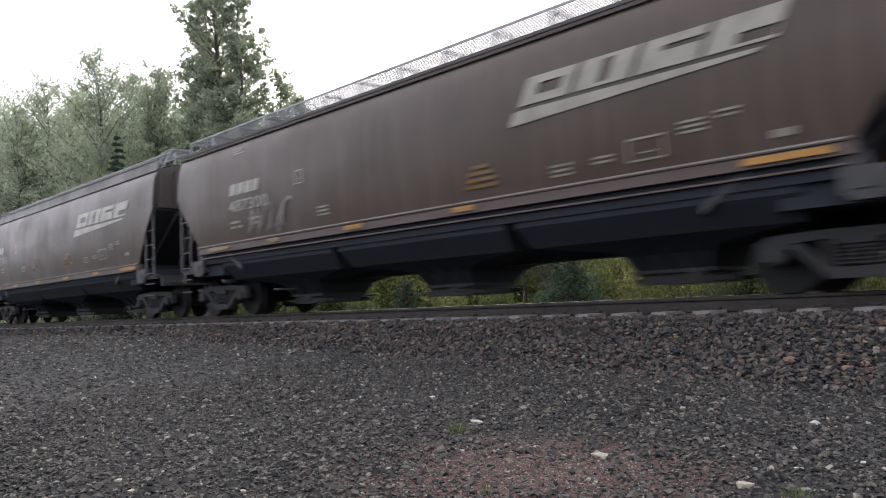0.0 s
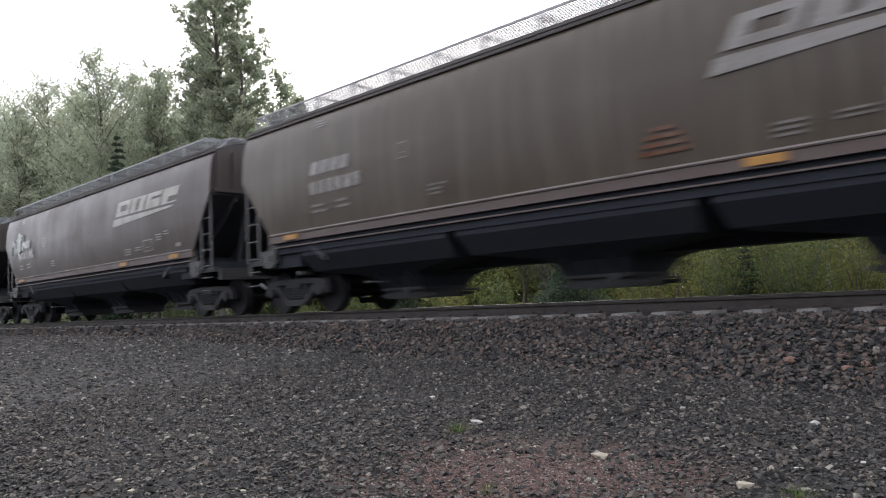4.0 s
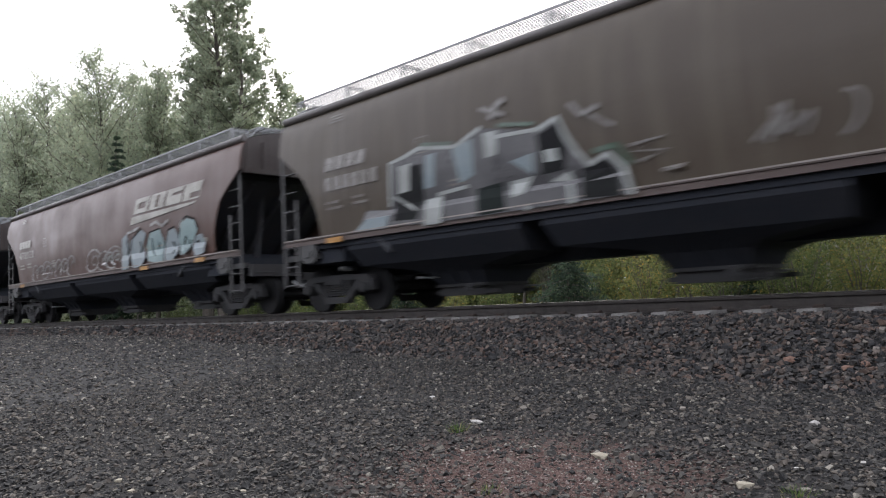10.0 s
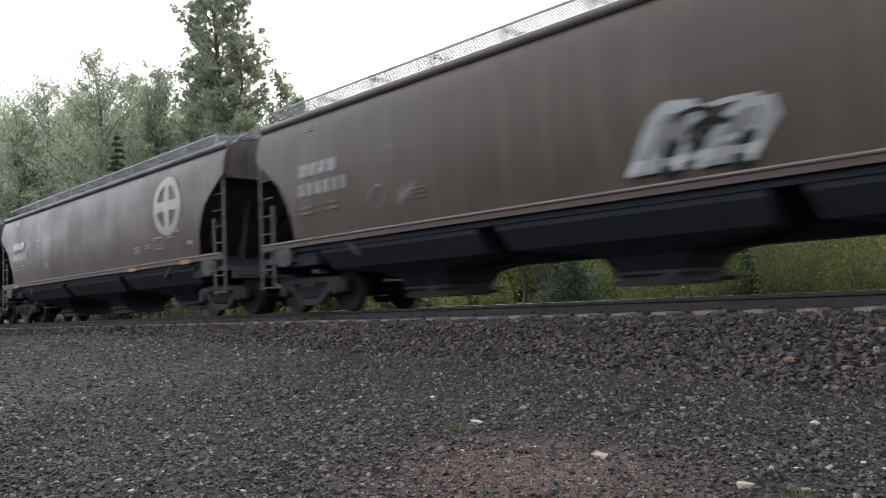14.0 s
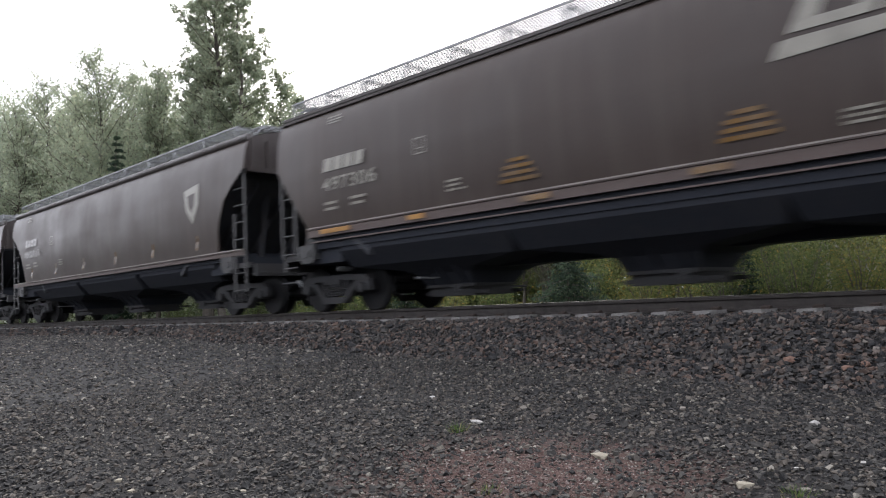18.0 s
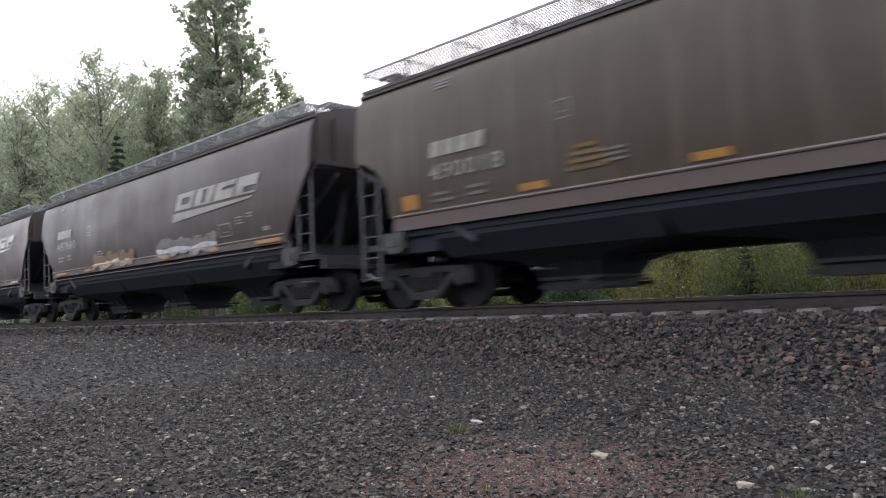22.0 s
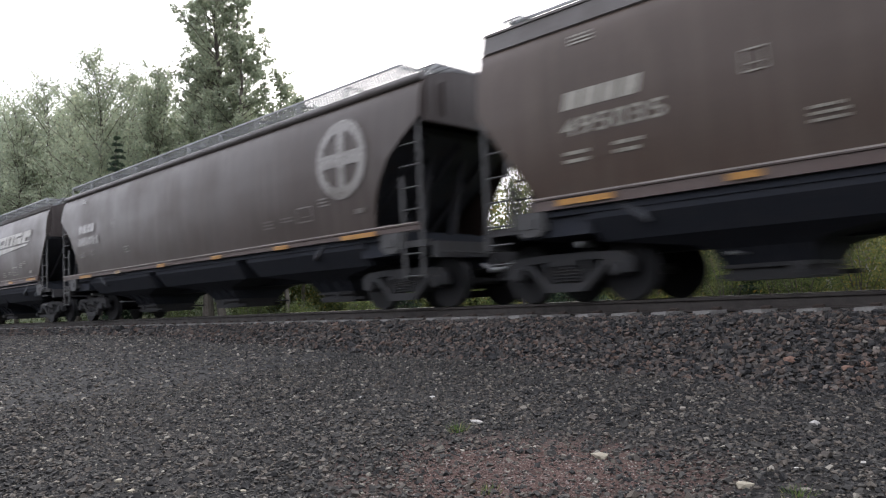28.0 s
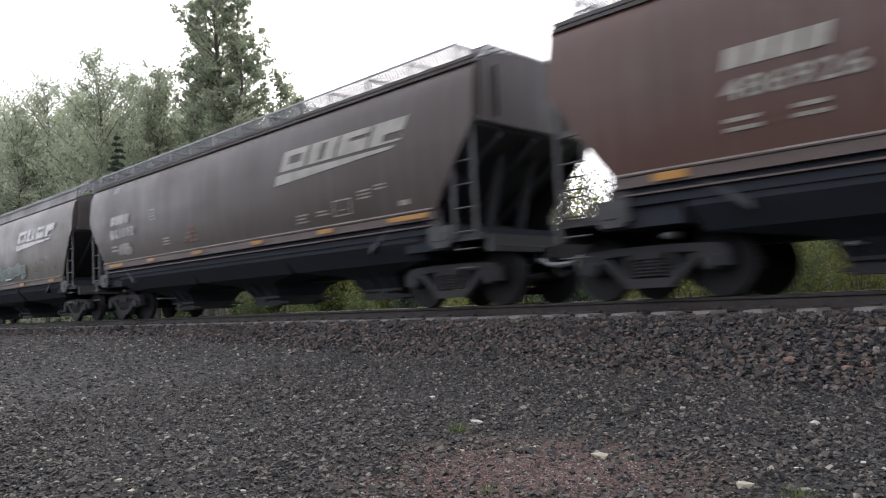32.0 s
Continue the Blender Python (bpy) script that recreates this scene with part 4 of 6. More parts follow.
def graffiti(car, x0, x1, z0, z1, count, fill, line, inner, seed, weight=0.06, tilt=0.0):
    """A row of swollen painted shapes with outlines and inner strokes; no word."""
    rng = random.Random(seed)
    w = (x1 - x0) / count
    fills, lines, ins = [], [], []
    for k in range(count):
        cx = x0 + (k + 0.5) * w
        h = (z1 - z0) * rng.uniform(0.75, 1.0)
        cz = z0 + (z1 - z0) * 0.5 + rng.uniform(-0.1, 0.1) * (z1 - z0) + tilt * (k - count / 2)
        b = [(min(max(p, x0 - 0.3), x1 + 0.3), max(q, 1.42)) for p, q in blob(cx, cz, w * rng.uniform(0.95, 1.2), h, rng)]
        fills.append(b)
        lines += ribbon(b + b[:2], weight)
        for _ in range(2):
            a = rng.uniform(0, 6.28)
            sx, sz = cx + rng.uniform(-0.2, 0.2) * w, cz + rng.uniform(-0.2, 0.2) * h
            arc = [(sx + 0.2 * w * math.cos(a + t), max(sz + 0.26 * h * math.sin(a + t), 1.5)) for t in np.linspace(0, rng.uniform(2.0, 4.4), 9)]
            ins += ribbon(arc, weight * rng.uniform(0.8, 1.6))
    if fill:
        for i, f in enumerate(fills):
            part("painted_shape", mark_mesh([f], 0.004 + 0.0015 * (i % 2)), SPRAY[fill], car, "spray-painted shape")
    if line:
        part("painted_outline", mark_mesh(lines, 0.008), SPRAY[line], car, "sprayed outline")
    if inner:
        part("painted_accent", mark_mesh(ins, 0.0095), SPRAY[inner], car, "sprayed inner strokes")


def arches(car, x0, x1, z0, z1, count, fill, line, inner, seed, weight=0.12, rise=0.0):
    """Tall leaning spray-painted shapes with dark insides, broad pale edges and drips; no word."""
    rng = random.Random(seed)
    w = (x1 - x0) / count
    for k in range(count):
        cx = x0 + (k + 0.5) * w
        h = (z1 - z0) * rng.uniform(0.72, 0.95)
        lean, zb = rng.uniform(0.12, 0.42), z0 + rise * k / count + rng.uniform(0, 0.05)
        hw = w * rng.uniform(0.36, 0.5)
        sq = rng.choice((0.0, 0.25, 0.5))
        path = [(cx - hw, zb), (cx - hw + lean * 0.5, zb + h * 0.5), (cx - hw * (0.5 + sq) + lean, zb + h * 0.86), (cx - hw * sq + lean, zb + h), (cx + hw * 0.55 + lean, zb + h * rng.uniform(0.9, 1.02)),
                (cx + hw + lean * 0.7, zb + h * 0.72), (cx + hw * 0.9 + lean * 0.3, zb + h * 0.35), (cx + hw * rng.uniform(0.8, 1.05), zb)]
        if fill:
            part("painted_shape", mark_mesh([path], 0.004 + 0.0015 * (k % 2)), SPRAY[fill], car, "dark spray-painted shape")
        part("painted_outline", mark_mesh(ribbon(path, weight * rng.uniform(0.8, 1.15)), 0.0075 + 0.001 * (k % 2)), SPRAY[line], car, "broad sprayed edge")
        mid = cx + lean * 0.3 + rng.uniform(-0.1, 0.1) * w
        zz = zb + h * rng.uniform(0.4, 0.6)
        for path2 in ([(mid, zb - 0.06), (mid + 0.02, zb + h * 0.2), (mid + lean * 0.4, zz)], [(mid - hw * 0.6, zz), (mid + hw * 0.7, zz + 0.06 * h)]):
            if rng.random() < 0.8:
                part("painted_stroke", mark_mesh(ribbon(path2, weight * rng.uniform(0.9, 1.7)), 0.0095 + 0.001 * (k % 2)), SPRAY[inner], car, "broad sprayed stroke")


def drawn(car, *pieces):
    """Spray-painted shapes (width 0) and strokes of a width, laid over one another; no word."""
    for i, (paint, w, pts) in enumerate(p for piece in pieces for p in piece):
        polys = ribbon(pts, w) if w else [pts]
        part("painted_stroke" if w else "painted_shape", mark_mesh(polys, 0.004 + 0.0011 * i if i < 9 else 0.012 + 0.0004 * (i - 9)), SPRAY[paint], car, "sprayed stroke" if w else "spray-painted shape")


def loops(car, x0, x1, z0, z1, count, line, seed, weight=0.045):
    """A run of thin overlapping sprayed loops, each open at the foot; no word."""
    rng = random.Random(seed)
    w = (x1 - x0) / count
    for k in range(count):
        cx, h = x0 + (k + 0.5) * w, (z1 - z0) * rng.uniform(0.7, 1.0)
        rx, a0 = w * rng.uniform(0.5, 0.75), rng.uniform(-0.6, 0.2)
        for q, r in ((0, 1.0), (1, rng.uniform(0.35, 0.6))):
            arc = [(cx + 0.1 * q + rx * r * math.cos(t) + 0.15 * h * math.sin(t), max(z0 + h * 0.5 + 0.5 * h * r * math.sin(t), 1.4)) for t in np.linspace(a0, a0 + rng.uniform(3.6, 5.9), 14)]
            part("painted_stroke", mark_mesh(ribbon(arc, weight * rng.uniform(0.7, 1.2)), 0.005 + 0.0012 * (k % 3) + 0.0006 * q), SPRAY[line], car, "thin sprayed loop")


def scrawl(car, x0, x1, z0, z1, count, paint, seed, weight=0.06):
    """Loops and quick strokes of a hurried spray tag; no word."""
    rng = random.Random(seed)
    w = (x1 - x0) / count
    out = []
    for k in range(count):
        cx, cz = x0 + (k + 0.5) * w, (z0 + z1) / 2 + rng.uniform(-0.1, 0.1) * (z1 - z0)
        h = (z1 - z0) * rng.uniform(0.5, 1.0)
        ww = weight * rng.uniform(0.55, 0.9)
        if rng.random() < 0.45:
            a0, span, rx = rng.uniform(0, 6.28), rng.uniform(2.6, 5.2), w * rng.uniform(0.3, 0.5)
            out += ribbon([(cx + rx * math.cos(a0 + t) + 0.15 * h * math.sin(a0 + t), cz + h / 2 * math.sin(a0 + t)) for t in np.linspace(0, span, 14)], ww)
        else:
            pts = [(cx + rng.uniform(-0.55, 0.55) * w + 0.2 * h * q, cz + h * q * 0.5) for q in (-1, 0.9, -0.6, 1.0, -0.8)[:rng.choice((3, 4, 5))]]
            for a, b in zip(pts, pts[1:]):
                out += ribbon([a, ((a[0] + b[0]) / 2 + 0.03, (a[1] + b[1]) / 2), b], ww)
    out = [[(p, max(q, 1.44)) for p, q in poly] for poly in out]
    part("painted_scrawl", mark_mesh(out, 0.0075), SPRAY[paint], car, "sprayed looping scrawl")


def number_mesh(text, x, z, h, width):
    cu = bpy.data.curves.new("number", "FONT")
    cu.body = text
    cu.size = 1.0
    cu.offset = 0.012
    cu.space_character = 1.08
    ob = bpy.data.objects.new("number", cu)
    scene.collection.objects.link(ob)
    me = bpy.data.meshes.new_from_object(ob.evaluated_get(bpy.context.evaluated_depsgraph_get()))
    bpy.data.objects.remove(ob)
    bm = bmesh.new()
    bm.from_mesh(me)
    x0, x1 = min(v.co.x for v in bm.verts), max(v.co.x for v in bm.verts)
    z0, z1 = min(v.co.y for v in bm.verts), max(v.co.y for v in bm.verts)
    for v in bm.verts:
        v.co = Vector((x + (v.co.x - x0) / (x1 - x0) * width, 0, z + (v.co.y - z0) / (z1 - z0) * h))
    return wrap(bm, 0.012, False)


def hopper_car(spec):
    """One covered hopper: body, roof walks, bays, ladders, trucks. Its origin is on the rails under its middle; it runs towards +x."""
    length, cut, top = spec["length"], spec["cut"], spec["top"]
    hl = length / 2
    tone = spec["tone"]
    paint = PAINT[tone]
    sill = SILL["white" if tone == "white" else "brown"]
    trim = SILL["white"] if tone == "white" else LADDER
    car = new("hopper_car")
    tagged(car, spec["label"], "freight car", "cars of the passing train")
    low = {"angled": 3.0, "round": 2.62, "curved": 3.25}[cut]
    k = (cut, round(hl, 2))
    st = {"angled": 1.5 if top == "fascia" else 1.64, "round": 1.5 if tone == "white" else 1.6, "curved": 1.45}[cut]
    flip = pose(0, 0, 0, 0, 0, 180)
    for i, m in enumerate((pose(0, 0, 0), flip)):
        part("side_sheet", cached(("side", k, st, spec["seed"] % 4), "side_sheet", side_sheet_mesh(cut, hl, spec["seed"] % 4, st), True), paint, car, "", m)
        part("top_chord", cached(("chord", top, k), "top_chord", chord_mesh(top, hl), top == "pipe"), CHORD if tone != "white" else paint, car, "", m)
        # dark plate added to close the see-through gap behind the sill
        part("sill_web", cached(("web", k, st), "sill_web", gap_plate_mesh(hl - 0.9, st)), STEEL, car, "", m)
        part("side_sill", cached(("sill", k, st), "side_sill", sill_mesh(hl, cut, st)), sill, car, "", m)
        board = part("running_board", cached(("board", top, k), "running_board", board_mesh(top, hl)), GALV, car, "galvanised steel grating", m)
        if i == 0:
            for x in bracket_xs(top, hl):
                part("board_bracket", cached(("bracket", top), "board_bracket", bracket_mesh(top)), GALV, board, "", pose(x, 0, 0))
        else:
            part("bracket_row", cached(("brackets", top, k), "bracket_row", bracket_row_mesh(top, hl)), GALV, board)
        endpaint = paint if tone == "white" else ENDPAINT
        wall = part("end_wall", cached(("end", low), "end_wall", end_wall_mesh(low)), endpaint, car, "", m @ pose(hl, 0, 0))
        part("girt", cached(("girt", low), "girt", end_girt_mesh(low)), endpaint, wall)
        for y in (-1.38, -0.95, 0.95, 1.38):
            part("post", cached(("post", low), "post", end_post_mesh(low), bevel=0.012), endpaint, wall, "", pose(0, y, 0))
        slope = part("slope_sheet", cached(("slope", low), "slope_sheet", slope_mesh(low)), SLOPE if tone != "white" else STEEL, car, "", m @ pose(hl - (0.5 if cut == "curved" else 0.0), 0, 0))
        for y in (-0.9, 0.0, 0.9):
            part("stiffener", cached(("stiff", low), "stiffener", stiffener_mesh(low)), SLOPE, slope, "", pose(0, y, 0))
        for y in (-0.42, 0.42):
            part("shear_plate", cached(("shear", low), "shear_plate", shear_plate_mesh(low)), SLOPE, slope, "", pose(0, y, 0))
        steel = UNDER
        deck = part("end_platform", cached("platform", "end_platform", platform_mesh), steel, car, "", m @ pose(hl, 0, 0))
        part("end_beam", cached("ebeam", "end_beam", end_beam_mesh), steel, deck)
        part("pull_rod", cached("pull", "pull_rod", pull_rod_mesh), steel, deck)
        for dy in (0, 3.0):
            part("side_bar", cached("sbar", "side_bar", side_bar_mesh), steel, deck, "", pose(0, 0.97 * dy + 0.01 if dy else 0, 0))
            part("gusset", cached("gusset", "gusset", gusset_mesh), steel, deck, "", pose(0, 1.01 * dy, 0))
        part("coupler", cached("coupler", "coupler", coupler_mesh, bevel=0.012), TRUCK, car, "", m @ pose(hl + 0.02, 0, 0))
        zb = BOARD_Z[top]
        deckwalk = part("end_walkway", cached(("walk", zb), "end_walkway", end_walk_mesh(zb)), GALV, car, "galvanised steel grating", m @ pose(hl, 0, 0))
        for bx in (-0.5, -0.08):
            for turn in (0, 180):
                part("brace", cached(("brace", zb), "brace", walk_brace_mesh(zb)), GALV, deckwalk, "", pose(bx, 0, 0, 0, 0, turn))
        part("truck_bolster", cached("bolster", "truck_bolster", bolster_mesh), TRUCK, car, "", m @ pose(hl - 1.13, 0, 0))
    part("roof", cached(("roof", k), "roof", roof_mesh(hl), True), ROOF if tone != "white" else SILL["white"], car)
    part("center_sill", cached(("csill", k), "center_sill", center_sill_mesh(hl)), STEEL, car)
    step = (hl * 2 - 3.3) / 3.0
    for x in (0.18 - step, 0.18, 0.18 + step):
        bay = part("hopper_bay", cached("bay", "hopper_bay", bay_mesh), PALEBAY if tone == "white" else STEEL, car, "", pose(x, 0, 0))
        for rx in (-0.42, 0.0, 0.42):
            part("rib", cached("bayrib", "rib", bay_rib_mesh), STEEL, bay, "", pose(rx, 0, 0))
        part("outlet_gate", cached("gate", "outlet_gate", gate_mesh), TRUCK, bay)
    for x in (-hl * 0.66, -hl * 0.22, hl * 0.22, hl * 0.66):
        part("roof_hatch", cached("hatch", "roof_hatch", hatch_mesh), ROOF, car, "", pose(x, 0, 0))
    lz0, lz1 = 1.12, low + 0.02
    lad = SILL["white"] if tone == "white" else LADDER
    long_step = cut != "angled"
    for ex in (-1, 1):
        for sy in (-1, 1):
            ladder = part("ladder", cached(("stile", long_step, lz1), "stile", stile_mesh(0.52 if long_step else lz0, lz1)), lad, car, "", pose(ex * (hl - 0.06), sy * 1.55, 0))
            part("stile", cached(("stile2", long_step), "stile", stile_mesh(0.52 if long_step else lz0, lz1 - 0.35)), lad, ladder, "", pose(-ex * 0.46, 0, 0))
            z = 0.56 if long_step else 1.2
            while z < lz1 - 0.3:
                part("rung", cached("rung", "rung", rung_mesh(0.46)), lad, ladder, "", pose(-ex * 0.23, 0, z))
                z += 0.38
            if not long_step:
                for z in (0.62, 0.92):
                    part("rung", cached("rung", "rung", rung_mesh(0.46)), lad, ladder, "", pose(-ex * 0.23, 0, z))
        for sy in (0, 1):
            part("jacking_plate", cached("plate", "jacking_plate", plate_mesh), trim, car, "", (flip if sy else pose(0, 0, 0)) @ pose(ex * (hl - 0.88), 0, 0))
    part("brake_wheel", cached("bwheel", "brake_wheel", brake_wheel_mesh), LADDER, car, "", pose(-hl - 0.28, 0.55, 1.95))
    part("air_reservoir", cached("res", "air_reservoir", reservoir_mesh, True), STEEL, car, "", pose(-hl + 0.55, 0.1, 1.75))
    sets = []
    for ex in (-1, 1):
        tx = ex * (hl - 1.13)
        for m in (pose(0, 0, 0), flip):
            part("side_frame", cached("sframe", "side_frame", side_frame_mesh, bevel=0.015), TRUCK, car, "cast steel truck side frame", pose(tx, 0, 0) @ m)
            part("spring_seat", cached("seat", "spring_seat", spring_seat_mesh), TRUCK, car, "", pose(tx, 0, 0) @ m)
            for sx in (-0.15, 0.0, 0.15) if m is not flip else ():
                part("spring", cached("spring", "spring", spring_mesh), TRUCK, car, "", pose(tx, 0, 0) @ m @ pose(sx, 0, 0))
            for ax in (-0.889, 0.889):
                part("axle_bearing", cached("bearing", "axle_bearing", bearing_mesh), TRUCK, car, "", pose(tx, 0, 0) @ m @ pose(ax, 0, 0))
        for ax in (-0.889, 0.889):
            ws = part("wheelset", cached("axle", "axle", axle_mesh), WHEEL, car, "", pose(tx + ax, 0, 0.457))
            part("wheel", cached("wheel", "wheel", wheel_mesh, True), WHEEL, ws)
            part("wheel", cached("wheel", "wheel", wheel_mesh, True), WHEEL, ws, "", flip)
            sets.append((ws, tx + ax))
    for ex in (-1, 1):
        part("air_hose", cached("hose", "air_hose", hose_mesh), PALEMETAL, car, "pale air hose end", pose(0, 0, 0, 0, 0, 0 if ex > 0 else 180) @ pose(hl + 0.35, -0.5 * ex, 0.72))
    # two pale stubs added to stand in for bright glimpses by the truck
    part("valve_cap", cached("cap", "valve_cap", spot_stub_mesh, True), PALEMETAL, car, "pale stub standing in for a bright glimpse", pose(-hl + 1.5, -1.2, 0.84))
    part("crank_end", cached("crank", "crank_end", dot_stub_mesh, True), PALEMETAL, car, "pale stub standing in for a bright dot", pose(-hl + 3.7, -1.2, 0.54))
    # markings on the near side
    ink = BLACKMARK if tone == "white" else {"white": WHITE, "faded": FADED, "none": FADED, "stain": STAIN}[spec["ink"]]
    rear, front = -hl, hl
    lx = rear + (2.55 if cut == "angled" and length > 16.2 else 1.92 if cut == "round" else 1.6)
    nz = 2.1 if cut == "round" else 2.31
    logo = spec["logo"]
    ef, ez = spec.get("emblem_at", (5.4 if cut == "angled" else 5.55, 2.92 if cut == "angled" else 2.86))
    if logo == "emblem":
        shapes = emblem(front - ef, ez, 3.75, 0.40)
        sign = part("emblem", mark_mesh(shapes[4]), ink, car, "tapered bar of the emblem")
        for q in range(4):
            part("emblem_block", mark_mesh(shapes[q]), ink, sign, "slanted emblem block")
    elif logo == "ring":
        rf = spec.get("ring_at", 2.12)
        part("emblem", mark_mesh(ring_cross(front - rf, 2.86, 0.76)), ink, car, "round ring-and-cross emblem")
    elif logo == "shield":
        part("emblem", mark_mesh([[(front - 2.75, 3.1), (front - 2.0, 3.2), (front - 2.02, 2.7), (front - 2.35, 2.25), (front - 2.66, 2.6)]]), ink, car, "pale shield-shaped emblem")
        part("emblem_hole", mark_mesh([[(front - 2.58, 2.95), (front - 2.2, 3.0), (front - 2.22, 2.74), (front - 2.38, 2.52), (front - 2.52, 2.7)]], 0.009), paint, car)
    blocks = [rect(lx + 0.02 + 0.31 * i, lx + 0.28 + 0.31 * i, nz + 0.38, nz + 0.63, 0.06) for i in range(4)]
    if tone == "white":
        part("reporting_mark", mark_mesh([rect(lx - 0.3 + 0.26 * i, lx - 0.09 + 0.26 * i, nz + 0.48, nz + 0.7, 0.04) for i in range(4)]), ink, car, "worn dark block marks")
        part("car_number", mark_mesh([rect(lx - 0.3 + 0.22 * i, lx - 0.12 + 0.22 * i, nz + 0.12, nz + 0.32, 0.04) for i in range(6)]), ink, car, "worn dark number in plain blocks")
    elif spec.get("number"):
        part("reporting_mark", mark_mesh(blocks), WHITE, car, "small slanted block marks")
        part("car_number", number_mesh(spec["number"], lx, nz, 0.255, 1.58), WHITE, car, "painted car number")
    else:
        part("reporting_mark", mark_mesh(blocks), FADED, car, "worn block marks")
        part("car_number", mark_mesh([rect(lx + 0.27 * i, lx + 0.2 + 0.27 * i, nz, nz + 0.25) for i in range(6)]), FADED, car, "worn number in plain blocks")
    part("data_panel", mark_mesh(bars(lx, nz - 0.36, 0.52, 2, 0.05, 0.06, seed=spec["seed"])), ink, car, "small painted data lines")
    part("data_panel", mark_mesh(bars(lx + 0.8, nz - 0.34, 0.45, 2, 0.05, 0.06, seed=spec["seed"] + 1)), ink, car, "small painted data lines")
    part("data_panel", mark_mesh(bars(lx + 3.3, 1.88, 0.42, 3, 0.035, 0.04, seed=spec["seed"] + 2)), ink, car, "small painted data lines")
    part("data_panel", mark_mesh(bars(lx + 0.15, 3.62, 0.42, 3, 0.025, 0.03, seed=spec["seed"] + 3)), ink, car, "small painted data lines")
    part("data_box", mark_mesh(frame_box(lx + 2.6, 2.6, 0.27, 0.28, 0.02)), ink, car, "small painted data box")
    if spec.get("boxes", True):
        part("data_box", mark_mesh(frame_box(front - 3.66, 1.8, 0.54, 0.31, 0.028)), ink, car, "white-outlined data box")
        part("data_panel", mark_mesh(bars(front - 2.9, 2.04, 0.36, 3, 0.03, 0.035, seed=spec["seed"] + 4)), ink, car, "small painted data lines")
        part("data_panel", mark_mesh(bars(front - 2.42, 2.15, 0.3, 2, 0.03, 0.035, seed=spec["seed"] + 5)), ink, car, "small painted data lines")
        part("data_panel", mark_mesh(bars(front - 4.9, 1.79, 0.42, 3, 0.034, 0.036, seed=spec["seed"] + 6)), ink, car, "small painted data lines")
        part("data_panel", mark_mesh(bars(front - 4.2, 1.87, 0.4, 2, 0.03, 0.036, seed=spec["seed"] + 7)), ink, car, "small painted data lines")
        part("data_tag", mark_mesh([rect(front - 1.8, front - 1.54, 1.79, 1.88)]), ink, car, "small white plate")
    for x in spec.get("ochre", ()):
        for q, w in enumerate((0.7, 0.62, 0.54, 0.34)):
            part("warning_line", mark_mesh([rect(x + 0.4 - w / 2, x + 0.4 + w / 2, 1.84 + 0.1 * q, 1.895 + 0.1 * q)]), OCHRE, car, "faded ochre warning line")
    for x in spec.get("rusty", ()):
        for q, w in enumerate((0.7, 0.62, 0.54, 0.34)):
            part("warning_line", mark_mesh([rect(x + 0.4 - w / 2, x + 0.4 + w / 2, 1.84 + 0.1 * q, 1.895 + 0.1 * q)]), RUSTMARK, car, "faded rust-red warning line")
    if tone != "white":
        part("sill_lip", cached(("lip", k, st), "sill_lip", lip_mesh(hl - (1.0 if cut != "curved" else 0.15), st)), LIP_HIGHLIGHT, car, "pale dusty lip of the sill, painted as a highlight")
    style = spec.get("reflect", "sill")
    if style == "sill":
        wear = random.Random(spec["seed"])
        for x, w in ((-6.0, 0.46), (-3.75, wear.uniform(0.2, 0.27)), (-1.2, wear.uniform(0.2, 0.27)), (1.47, 0.24), (3.96, wear.uniform(0.2, 0.26)), (6.3, 0.5)):
            x *= hl / 7.89
            if wear.random() < 0.88 or w > 0.4:
                part("reflector", mark_mesh([rect(x - w, x + w, st - 0.125, st - 0.04)]), wear.choice((YELLOW, YELLOW, YELLOW, OCHRE)), car, "worn yellow reflective strip")
    elif style == "squares":
        for x in (-3.86, -1.14, 1.52, 4.16):
            part("reflector", mark_mesh([rect(x - 0.24, x + 0.24, 1.68, 1.79)]), YELLOW, car, "yellow reflective strip")
        for x in (-6.5, 6.81):
            part("reflector", mark_mesh([rect(x - 0.2, x + 0.2, 1.68, 1.93)]), YELLOW, car, "yellow reflective square")
    elif style == "rusty_uprights":
        for x, h in ((-5.0, 0.3), (-2.6, 0.35), (0.6, 0.42), (3.3, 0.45), (6.35, 0.95)):
            part("reflector", mark_mesh([rect(x - 0.05, x + 0.05, 1.53, 1.53 + h, -0.08)]), RUSTMARK, car, "worn rusty upright strip")
    elif style == "uprights":
        for x in np.linspace(rear + 2.2, front - 2.2, 6):
            part("reflector", mark_mesh([rect(x - 0.04, x + 0.04, 1.6, 1.95)]), OCHRE, car, "worn ochre upright strip")
    elif style == "few":
        for x in (rear + 1.8, front - 5.0, front - 1.9):
            part("reflector", mark_mesh([rect(x - 0.24, x + 0.24, st - 0.135, st - 0.03)]), YELLOW, car, "yellow reflective strip")
    for art in spec.get("art", ()):
        kind, rest = art[0], art[1:]
        {"g": graffiti, "a": arches, "s": scrawl, "d": drawn, "l": loops}[kind](car, *rest)
    return car, sets


